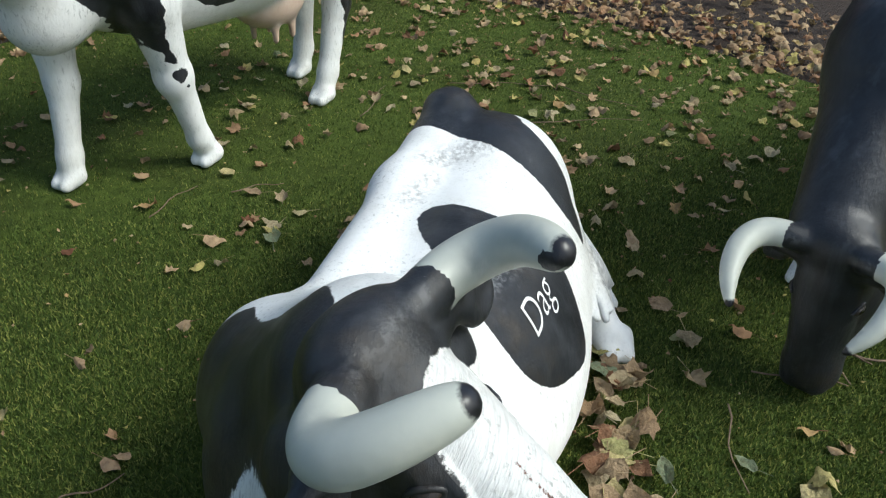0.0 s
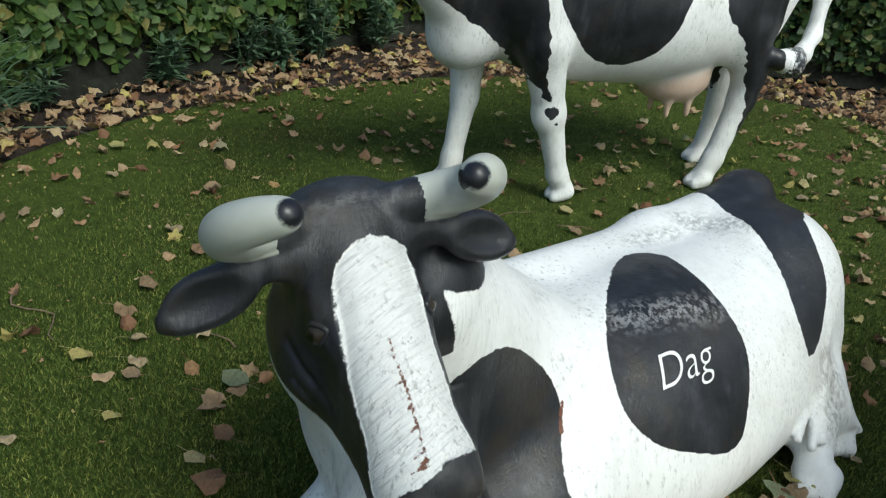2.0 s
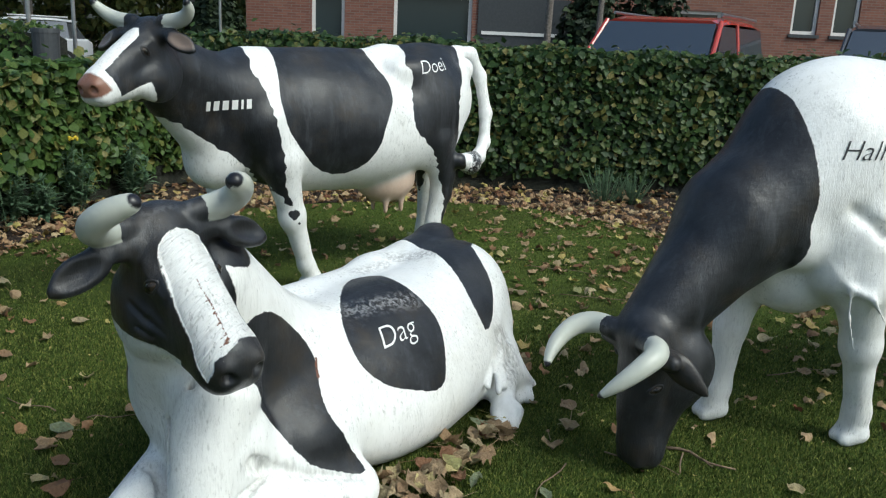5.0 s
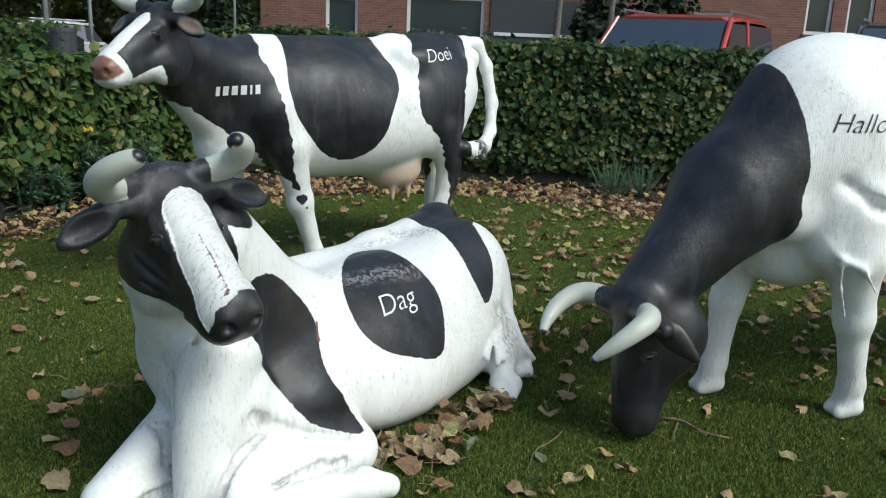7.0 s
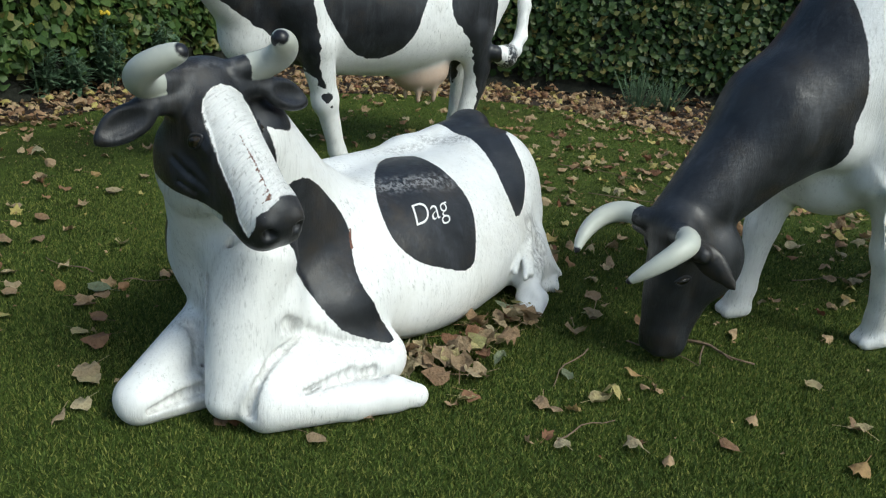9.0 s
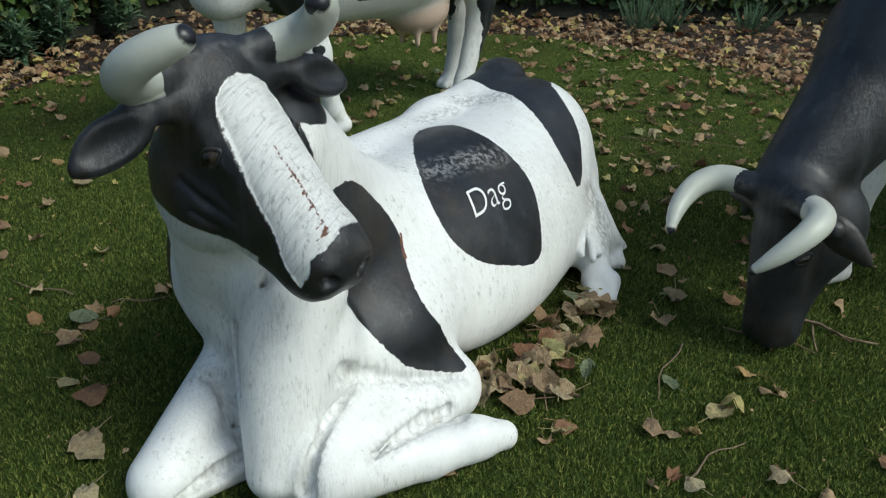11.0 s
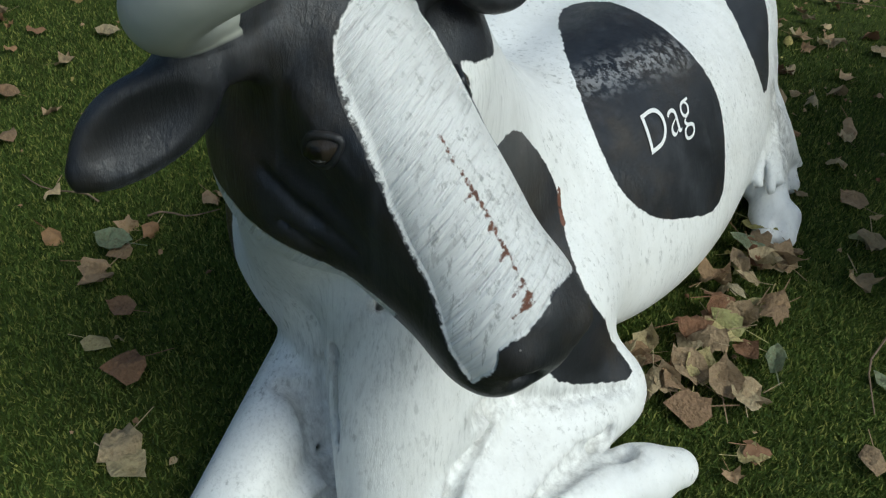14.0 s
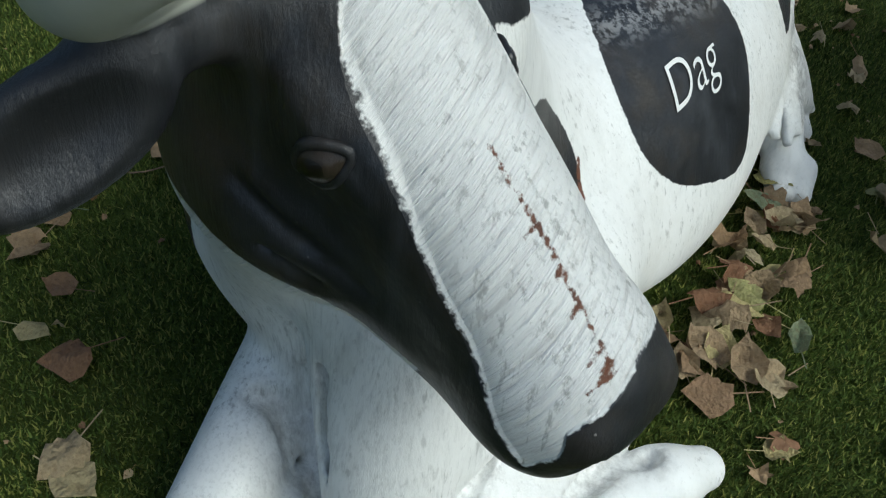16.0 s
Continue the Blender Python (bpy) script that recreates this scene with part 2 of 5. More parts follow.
# near-black, stands in for the deep shade between hedge leaves
HEDGE_CORE = simple("hedge_inner_shade", (0.018, 0.02, 0.012), 0.95, 0.5, 25, 0.8, 0.03)
YELLOW = simple("yellow_petals", (0.62, 0.45, 0.03), 0.6, 0.2)
BRICK = bricks()
ASPHALT = simple("asphalt", (0.06, 0.06, 0.062), 0.9, 0.3, 60, 0.5)
PAVING = simple("concrete_paving", (0.22, 0.21, 0.20), 0.85, 0.2, 12, 0.3)

# ---- sculpting: smooth unions of rounded forms, meshed by surface nets ----
def cone(a, b, ra, rb, k=0.05):
    return ("cone", np.array(a, float), np.array(b, float), ra, rb, k)


def ball(c, r, k=0.05, turn=None):
    """An ellipsoid at c with radii r; turn: a 3x3 matrix whose columns are its axes."""
    r = np.array(r if hasattr(r, "__len__") else (r, r, r), float)
    return ("ball", np.array(c, float), r, np.eye(3) if turn is None else np.array(turn, float), None, k)


def moved(prim, m):
    """The primitive carried by a 4x4 matrix."""
    rot, loc = np.array(m.to_3x3()), np.array(m.translation)
    if prim[0] == "cone":
        return ("cone", rot @ prim[1] + loc, rot @ prim[2] + loc, *prim[3:])
    return ("ball", rot @ prim[1] + loc, prim[2], rot @ prim[3], None, prim[5])


def chain(points, radii, k=0.03):
    return [cone(a, b, ra, rb, k) for a, b, ra, rb in zip(points, points[1:], radii, radii[1:])]


def bent(points, radii, k=0.03, times=3):
    """A smooth curved taper through the points."""
    p = np.array([(*q, r) for q, r in zip(points, radii)], float)
    out = []
    for i in range(len(p) - 1):
        a, b, c, d = p[max(i - 1, 0)], p[i], p[i + 1], p[min(i + 2, len(p) - 1)]
        for j in range(times):
            t = j / times
            out.append(0.5 * (2 * b + (c - a) * t + (2 * a - 5 * b + 4 * c - d) * t * t + (3 * b - a - 3 * c + d) * t ** 3))
    out.append(p[-1])
    return chain([q[:3] for q in out], [q[3] for q in out], k)


def distance(prim, p):
    if prim[0] == "cone":
        _, a, b, ra, rb, _ = prim
        ab = b - a
        t = np.clip(((p - a) @ ab) / max(ab @ ab, 1e-9), 0, 1)
        return np.linalg.norm(p - a - t[..., None] * ab, axis=-1) - (ra + (rb - ra) * t)
    _, c, r, turn, _, _ = prim
    q = (p - c) @ turn
    k0 = np.linalg.norm(q / r, axis=-1)
    k1 = np.linalg.norm(q / (r * r), axis=-1)
    return k0 * (k0 - 1) / np.maximum(k1, 1e-6)


def bounds(prim):
    if prim[0] == "cone":
        _, a, b, ra, rb, _ = prim
        return np.minimum(a - ra, b - rb), np.maximum(a + ra, b + rb)
    ext = np.abs(prim[3]) @ prim[2]
    return prim[1] - ext, prim[1] + ext


def union_at(prims, p):
    d = np.full(p.shape[:-1], 9.0)
    for prim in prims:
        d = np.minimum(d, distance(prim, p))
    return d


def sculpt(prims, cuts, h, smooth=2, box=None):
    """Vertices and quads of the smooth union of prims, less the cuts, on a grid of step h, cut off at the ground."""
    lo = np.min([bounds(q)[0] for q in prims], axis=0) - 4 * h
    hi = np.max([bounds(q)[1] for q in prims], axis=0) + 4 * h
    if box:
        lo, hi = np.array(box[0], float), np.array(box[1], float)
    n = np.ceil((hi - lo) / h).astype(int) + 1
    field = np.full(n, 0.5, np.float32)
    axes = [lo[i] + h * np.arange(n[i]) for i in range(3)]
    for prim in (*prims, *cuts):
        k = prim[5]
        a, b = bounds(prim)
        i0 = np.clip(((a - lo - k) / h).astype(int) - 2, 0, n)
        i1 = np.clip(((b - lo + k) / h).astype(int) + 4, 0, n)
        if np.any(i1 <= i0):
            continue
        sl = tuple(slice(u, v) for u, v in zip(i0, i1))
        p = np.stack(np.meshgrid(*[axes[i][sl[i]] for i in range(3)], indexing="ij"), -1)
        d, f = distance(prim, p), field[sl]
        if any(prim is c for c in cuts):
            w = np.clip(0.5 - 0.5 * (f + d) / k, 0, 1)
            field[sl] = f + (-d - f) * w + k * w * (1 - w)
        else:
            w = np.clip(0.5 + 0.5 * (d - f) / k, 0, 1)
            field[sl] = d + (f - d) * w - k * w * (1 - w)
    inside = field < 0
    corners = [(i, j, k) for i in (0, 1) for j in (0, 1) for k in (0, 1)]
    view = lambda arr, c: arr[c[0]:n[0] - 1 + c[0], c[1]:n[1] - 1 + c[1], c[2]:n[2] - 1 + c[2]]
    count = sum(view(inside, c).astype(np.int8) for c in corners)
    cells = np.argwhere((count > 0) & (count < 8))
    index = np.full(n, -1, np.int64)
    index[tuple(cells.T)] = np.arange(len(cells))
    total, hits = np.zeros((len(cells), 3)), np.zeros(len(cells))
    for c in corners:
        for ax in range(3):
            if c[ax]:
                continue
            c2 = list(c)
            c2[ax] = 1
            f0, f1 = field[tuple((cells + c).T)], field[tuple((cells + c2).T)]
            cross = (f0 < 0) != (f1 < 0)
            t = np.where(cross, f0 / np.where(cross, f0 - f1, 1), 0)
            pos = np.repeat(np.array([c], float), len(cells), 0)
            pos[:, ax] += t
            total += pos * cross[:, None]
            hits += cross
    verts = lo + h * (cells + total / hits[:, None])
    quads = []
    for ax in range(3):
        u, v = [(1, 2), (2, 0), (0, 1)][ax]
        step = np.eye(3, dtype=int)
        s0 = inside[tuple(slice(0, n[i] - (1 if i == ax else 0)) for i in range(3))]
        s1 = inside[tuple(slice(1 if i == ax else 0, None) for i in range(3))]
        e = np.argwhere(s0 != s1)
        e = e[(e[:, u] > 0) & (e[:, v] > 0)]
        out = s0[tuple(e.T)]
        q = np.stack([index[tuple((e - du * step[u] - dv * step[v]).T)] for du, dv in ((1, 1), (0, 1), (0, 0), (1, 0))], 1)
        q[~out] = q[~out][:, ::-1]
        quads.append(q)
    quads = np.concatenate(quads)
    quads = quads[(quads >= 0).all(1)]
    for _ in range(smooth):
        acc, deg = np.zeros_like(verts), np.zeros(len(verts))
        for i in range(4):
            for j in (1, 3):
                np.add.at(acc, quads[:, i], verts[quads[:, (i + j) % 4]])
                np.add.at(deg, quads[:, i], 1)
        verts = 0.5 * verts + 0.5 * acc / deg[:, None]
    verts[:, 2] = np.maximum(verts[:, 2], -0.012)
    return verts, quads


def polygon_field(u, v, pts):
    """Signed distance in the (u, v) plane, positive inside the closed outline."""
    pts = np.array(pts, float)
    d, inside = np.full(u.shape, 9.0), np.zeros(u.shape, bool)
    for a, b in zip(pts, np.roll(pts, -1, 0)):
        e = b - a
        t = np.clip(((u - a[0]) * e[0] + (v - a[1]) * e[1]) / (e @ e), 0, 1)
        d = np.minimum(d, np.hypot(u - a[0] - t * e[0], v - a[1] - t * e[1]))
        cond = (a[1] > v) != (b[1] > v)
        x = a[0] + (v - a[1]) / (e[1] if abs(e[1]) > 1e-9 else 1e-9) * e[0]
        inside ^= cond & (u < x)
    return np.where(inside, d, -d)


def rounded(pts, times=2):
    """A closed outline with its corners cut."""
    pts = np.array(pts, float)
    for _ in range(times):
        nxt = np.roll(pts, -1, 0)
        pts = np.stack([0.75 * pts + 0.25 * nxt, 0.25 * pts + 0.75 * nxt], 1).reshape(-1, 2)
    return pts


def mesh_object(name, verts, faces, material, smooth=True):
    me = bpy.data.meshes.new(name)
    me.from_pydata(verts.tolist() if hasattr(verts, "tolist") else verts, [], faces.tolist() if hasattr(faces, "tolist") else faces)
    for m in material if isinstance(material, (list, tuple)) else [material]:
        me.materials.append(m)
    if smooth:
        me.shade_smooth()
    me.update()
    return new(name, me)


def stack(rows, k=0.0):
    return np.max(np.array(rows), axis=0)


FIELDS = ("dark", "grime", "worn", "skin", "nose", "horn", "tip", "inner", "pale_ear", "crack", "iris", "pupil", "along", "across", "blaze")


def statue(name, prims, cuts, h, place, paint, lettering=(), head=None, fine=None):
    """One painted statue: its form, its painted fields, and its lettering laid on the surface."""
    verts, quads = sculpt(prims, cuts, h)
    if fine:      # the head on a finer grid
        lo, hi = np.array(fine[0]), np.array(fine[1])
        v2, q2 = sculpt(prims, cuts, fine[2], 3, (lo, hi))
        mid, mid2 = verts[quads].mean(1), v2[q2].mean(1)
        quads = quads[~((mid > lo + 0.022) & (mid < hi - 0.022)).all(1)]
        q2 = q2[((mid2 > lo + 0.012) & (mid2 < hi - 0.012)).all(1)]
        quads = np.concatenate([quads, q2 + len(verts)])
        verts = np.concatenate([verts, v2])
        used = np.unique(quads)
        back = np.full(len(verts), -1)
        back[used] = np.arange(len(used))
        verts, quads = verts[used], back[quads]
    fields = {f: np.full(len(verts), -1.0) for f in FIELDS}
    for f in ("pale_ear", "along", "across"):
        fields[f][:] = 0.0
    paint(verts, fields)
    me = bpy.data.meshes.new(name)
    bm = bmesh.new()
    me.from_pydata(verts.tolist(), [], quads.tolist())
    me.update()
    from_tree = mathutils_bvh(verts, quads)
    nv = len(verts)
    all_v, all_f, mats = verts.tolist(), quads.tolist(), [0] * len(quads)
    for text_v, text_f, origin, right, up, aim, slot in lettering:
        o, r, u, a = (Vector(w) for w in (origin, right, up, aim))
        start = len(all_v)
        for x, y in text_v:
            p = o + r * x + u * y
            hit = from_tree.ray_cast(p - a * 0.6, a)
            q = hit[0] - a * 0.0025 if hit[0] else p
            all_v.append(list(q))
        all_f += [[start + i for i in f] for f in text_f]
        mats += [slot] * len(text_f)
    bm.free()
    bpy.data.meshes.remove(me)
    eye_from = len(all_v)
    for side in (1, -1):
        ev, ef = eye_form(from_tree, head, side)
        base = len(all_v)
        all_v += ev
        all_f += [[base + i for i in f] for f in ef]
        mats += [0] * len(ef)
    rest = np.array(all_v[eye_from:])
    lid = np.tile(np.r_[np.zeros(EYE_POINTS, bool), np.ones(len(rest) // 2 - EYE_POINTS, bool)], 2)
    pupil = np.tile(np.r_[[0.0095 - math.hypot(x * 0.62, z) for x, z in EYE_FLAT], -np.ones(len(rest) // 2 - EYE_POINTS)], 2)
    me = bpy.data.meshes.new(name)
    me.from_pydata(all_v, [], all_f)
    for m in (STATUE, LETTER_WHITE, LETTER_BLACK):
        me.materials.append(m)
    me.polygons.foreach_set("material_index", mats)
    for f in FIELDS:
        at = me.attributes.new(f, "FLOAT", "POINT")
        data = np.full(len(all_v), -1.0, np.float32)
        data[:nv] = fields[f]
        if f == "iris":
            data[eye_from:] = np.where(lid, -1, 0.01)
        if f == "pupil":
            data[eye_from:] = pupil
        if f == "dark":
            data[eye_from:] = 0.05
        if f == "pale_ear":
            data[eye_from:] = 0.0
        at.data.foreach_set("value", data)
    me.shade_smooth()
    me.update()
    ob = new(name, me)
    ob.matrix_world = place
    return ob


EYE_FLAT = [(0.0, 0.0)] + [(0.027 * r * math.cos(a * math.pi / 9), 0.0155 * r * math.sin(a * math.pi / 9)) for r in (0.35, 0.7, 0.9, 1.0) for a in range(18)]
EYE_POINTS = len(EYE_FLAT)


def eye_form(tree, head, side):
    """One eye set on the surface: a glossy almond lens and a rim of two lids, as points and faces in the statue's frame."""
    rot = head.to_3x3()
    way = rot @ Vector((0, -side, 0))

    def skin(x, z):
        start = head @ Vector((x, side * 0.25, z))
        hit = tree.ray_cast(start, way)
        return hit[0] if hit[0] else head @ Vector((x, side * 0.1, z))

    cx, cz = -0.268, -0.050
    tilted = lambda x, z: (x * 0.26 - z * 0.966, x * 0.966 + z * 0.26)
    pts, faces = [], []
    for x, z in EYE_FLAT:
        k = 1 - min(1, (x / 0.027) ** 2 + (z / 0.0155) ** 2)
        squeeze = 1 - 0.35 * (x / 0.027) ** 2
        u, w = tilted(x, z * squeeze)
        pts.append(list(skin(cx + u, cz + w) - way * (0.0030 + 0.011 * k)))
    for a in range(18):
        b = (a + 1) % 18
        faces.append([0, 1 + a, 1 + b])
        for r in range(3):
            o = 1 + 18 * r
            faces.append([o + a, o + 18 + a, o + 18 + b, o + b])
    base = len(pts)
    n, m = 28, 7
    for i in range(n):
        a = 2 * math.pi * i / n
        x, z = 0.0285 * math.cos(a), 0.0170 * math.sin(a) * (1 - 0.35 * math.cos(a) ** 2)
        u, w = tilted(x, z)
        c = skin(cx + u, cz + w)
        ox, oz = tilted(math.cos(a), math.sin(a))
        out = (rot @ Vector((ox, 0, oz))).normalized()
        thick = 0.0056 if z > 0 else 0.0042
        for j in range(m):
            b = 2 * math.pi * j / m
            pts.append(list(c + out * thick * math.cos(b) - way * (thick * math.sin(b) + 0.001)))
    for i in range(n):
        for j in range(m):
            i2, j2 = (i + 1) % n, (j + 1) % m
            faces.append([base + i * m + j, base + i2 * m + j, base + i2 * m + j2, base + i * m + j2])
    return pts, faces


def mathutils_bvh(verts, quads):
    from mathutils.bvhtree import BVHTree
    return BVHTree.FromPolygons(verts.tolist(), quads.tolist())


def writing(text, size, shear=0.3):
    """The built-in font's outlines as a finely cut flat mesh: points and faces."""
    cu = bpy.data.curves.new("lettering", "FONT")
    cu.offset = -0.0012
    cu.body, cu.size, cu.shear, cu.align_x, cu.align_y, cu.resolution_u = text, size, shear, "CENTER", "CENTER", 6
    tmp = new("lettering", cu)
    me = bpy.data.meshes.new_from_object(tmp.evaluated_get(bpy.context.evaluated_depsgraph_get()))
    bm = bmesh.new()
    bm.from_mesh(me)
    bmesh.ops.triangulate(bm, faces=bm.faces)
    for _ in range(3):
        long = [e for e in bm.edges if e.calc_length() > 0.02]
        bmesh.ops.subdivide_edges(bm, edges=long, cuts=1)
        bmesh.ops.triangulate(bm, faces=[f for f in bm.faces if len(f.verts) > 3])
    bm.verts.index_update()
    pts, faces = [(v.co.x, v.co.y) for v in bm.verts], [[v.index for v in f.verts] for f in bm.faces]
    bm.free()
    bpy.data.objects.remove(tmp)
    bpy.data.meshes.remove(me)
    bpy.data.curves.remove(cu)
    return pts, faces


def bars(widths, height, gap=0.01, shear=0.25):
    """Plain slanted strokes in a row."""
    pts, faces = [], []
    x = -(sum(widths) + gap * (len(widths) - 1)) / 2
    for w in widths:
        for i in range(5):
            y = height * (i / 4 - 0.5)
            pts += [(x + y * shear, y), (x + w + y * shear, y)]
        s = len(pts) - 10
        faces += [[s + 2 * i, s + 2 * i + 1, s + 2 * i + 3, s + 2 * i + 2] for i in range(4)]
        x += w + gap
    return pts, faces

# ---- the three statues ----
def heading(x, y, dx, dy):
    """A frame that stands at (x, y) with its x axis along (dx, dy)."""
    return pose(x, y, 0, 0, 0, math.degrees(math.atan2(dy, dx)))


def head_frame(origin, axis, left):
    """A head's frame: x to the nose, y to its left, z out of the forehead."""
    a = Vector(axis).normalized()
    l = Vector(left)
    l = (l - a * l.dot(a)).normalized()
    z = a.cross(l)
    m = Matrix((a, l, z)).transposed().to_4x4()
    return Matrix.Translation(origin) @ m


def ear_turn(side, droop):
    """The ear's own axes: broad, long, thin; it hangs a little, its hollow looks forward and out of the forehead."""
    return Matrix.Rotation(radians(-24) * side, 3, "X") @ Matrix.Rotation(side * -droop * 6, 3, "Z") @ Matrix.Rotation(radians(34), 3, "Y")


def ear_hollow(side, droop, grow=0.0):
    """The ear's hollow, also the part of it that is painted apart."""
    return ball((-0.358 + droop, side * (0.243 - 0.5 * droop), -0.040), (0.030 + grow, 0.068 + grow, 0.020 + grow), 0.010, ear_turn(side, droop))


def head_forms(horn_points, horn_radii, droop=0.004, short=0.0, skew=0.0, hanging=False):
    """A cow's head in its own frame: forms, cuts, and its horns."""
    forms = [
        ball((-0.37, 0, -0.095), (0.135, 0.100, 0.105), 0.05),
        ball((-0.22, 0.25 * skew, -0.085), (0.24, 0.082, 0.098), 0.04),
        cone((-0.33, 0, -0.062), (-0.05, 0.5 * skew, -0.060), 0.076, 0.066, 0.04),
        cone((-0.33, 0, -0.238), (-0.05, 0.5 * skew, -0.118), 0.080, 0.060, 0.06),
        ball((0.002 - short, skew, -0.074), (0.070, 0.074, 0.068), 0.05),
        ball((-0.02 - short, skew, -0.128), (0.066, 0.050, 0.034), 0.04),
        ball((-0.445, 0, -0.035), (0.062, 0.112, 0.060), 0.05),
    ]
    for s in (1, -1):
        forms += [
            ball((-0.275, s * 0.048, -0.062), (0.062, 0.036, 0.042), 0.03),
            cone((-0.27, s * 0.048, -0.205), (-0.07, s * 0.022 + 0.5 * skew, -0.125), 0.066, 0.050, 0.03),
            ball((-0.31, s * 0.062, -0.225), (0.135, 0.066, 0.115), 0.05),
            cone((-0.322, s * 0.078, -0.034), (-0.232, s * 0.072, -0.034), 0.012, 0.010, 0.02),
            cone((-0.31, s * 0.090, -0.118), (-0.235, s * 0.078, -0.120), 0.007, 0.007, 0.012),
            ball((0.012 - short, s * 0.038 + skew, -0.102), (0.058, 0.042, 0.043), 0.03),
            cone((-0.16, s * 0.060, -0.13), (-0.27, s * 0.086, -0.15), 0.012, 0.014, 0.03),
            ball((0.032 - short, s * 0.040 + skew, -0.046), (0.033, 0.027, 0.029), 0.02),
            cone((-0.40, s * 0.09, -0.040), (-0.395, s * 0.175, -0.040), 0.038, 0.030, 0.03),
        ]
        if hanging:
            along = Vector((0.65, s * 0.56, -0.51)).normalized()
            broad = along.cross(Vector((-0.1, s * 0.65, 0.75))).normalized()
            axes = Matrix((broad, along, broad.cross(along))).transposed()
            forms += [ball(Vector((-0.42, s * 0.115, -0.045)) + along * d, r, 0.02, axes) for d, r in ((0.085, (0.050, 0.085, 0.022)), (0.140, (0.030, 0.080, 0.015)))]
        else:
            forms += [
                ball((-0.372 + droop, s * (0.226 - 0.5 * droop), -0.056), (0.046, 0.076, 0.024), 0.02, ear_turn(s, droop)),
                ball((-0.360 + 1.4 * droop, s * (0.263 - 0.7 * droop), -0.076), (0.028, 0.058, 0.016), 0.02, ear_turn(s, droop)),
            ]
    cuts = [
        ball((0.064 - short, s * 0.042 + skew, -0.050), (0.027, 0.018, 0.018), 0.008) for s in (1, -1)
    ] + [ear_hollow(s, droop) for s in (1, -1) if not hanging] + [
        cone((0.070 - short, s * 0.042 + skew, -0.116), (-0.04, s * 0.066 + skew, -0.123), 0.004, 0.003, 0.008) for s in (1, -1)]
    horns = []
    for s in (1, -1):
        horns += bent([(x, s * y, z) for x, y, z in horn_points], horn_radii, 0.010)
    return forms, cuts, horns


def head_paint(v, m, horns, fields, tip_from, pale=0.0, droop=0.004):
    """Fields that every head has, on the statue's vertices; gives back the vertices in the head's frame and which of them are near it."""
    inv = m.inverted()
    q = v @ np.array(inv.to_3x3()).T + np.array(inv.translation)
    near = (q[:, 0] > -0.55) & (q[:, 0] < 0.15) & (np.abs(q[:, 1]) < 0.5) & (q[:, 2] > -0.40) & (q[:, 2] < 0.4)
    d = union_at(horns, q)
    fields["horn"] = np.where(near & (np.abs(q[:, 1]) > 0.118), 0.006 - d, -1)
    fields["tip"] = np.where(near, np.minimum(0.006 - d, 0.022 - np.linalg.norm(np.abs(q * [0, 1, 0]) + q * [1, 0, 1] - np.array(tip_from), axis=1)), -1)
    ear = ear_hollow(1, droop, 0.004)
    fields["inner"] = np.where(near & (np.abs(q[:, 1]) > 0.17), -distance(ear, np.abs(q * [0, 1, 0]) + q * [1, 0, 1]), -1)
    fields["pale_ear"] = np.full(len(v), pale)
    return q, near


def leg(points, radii, k=0.04):
    return chain(points, radii, k)


def hoof(x, y, dx=1.0, dy=0.0, z=0.0):
    """A cloven hoof whose toes point along (dx, dy)."""
    t = Vector((dx, dy)).normalized()
    s = Vector((-t.y, t.x))
    out = []
    for side in (1, -1):
        a = Vector((x, y)) + s * 0.026 * side
        b = a + t * 0.06
        out.append(cone((a.x, a.y, 0.055 + z), (b.x, b.y, 0.028 + z), 0.046, 0.030, 0.014))
    return out


FAT_HORN = ([(-0.435, 0.08, -0.01), (-0.43, 0.145, 0.006), (-0.42, 0.184, 0.030), (-0.408, 0.198, 0.070), (-0.395, 0.189, 0.115), (-0.380, 0.164, 0.155), (-0.366, 0.136, 0.186)], (0.034, 0.035, 0.035, 0.034, 0.032, 0.029, 0.023))
SLIM_HORN = ([(-0.445, 0.09, 0.0), (-0.45, 0.16, 0.005), (-0.455, 0.225, 0.02), (-0.455, 0.275, 0.06), (-0.445, 0.295, 0.11)], (0.038, 0.036, 0.033, 0.026, 0.017))
LONG_HORN = ([(-0.445, 0.08, 0.0), (-0.450, 0.145, 0.015), (-0.447, 0.190, 0.050), (-0.430, 0.208, 0.105), (-0.395, 0.202, 0.165), (-0.355, 0.180, 0.215), (-0.318, 0.152, 0.250)], (0.036, 0.037, 0.037, 0.034, 0.029, 0.021, 0.010))

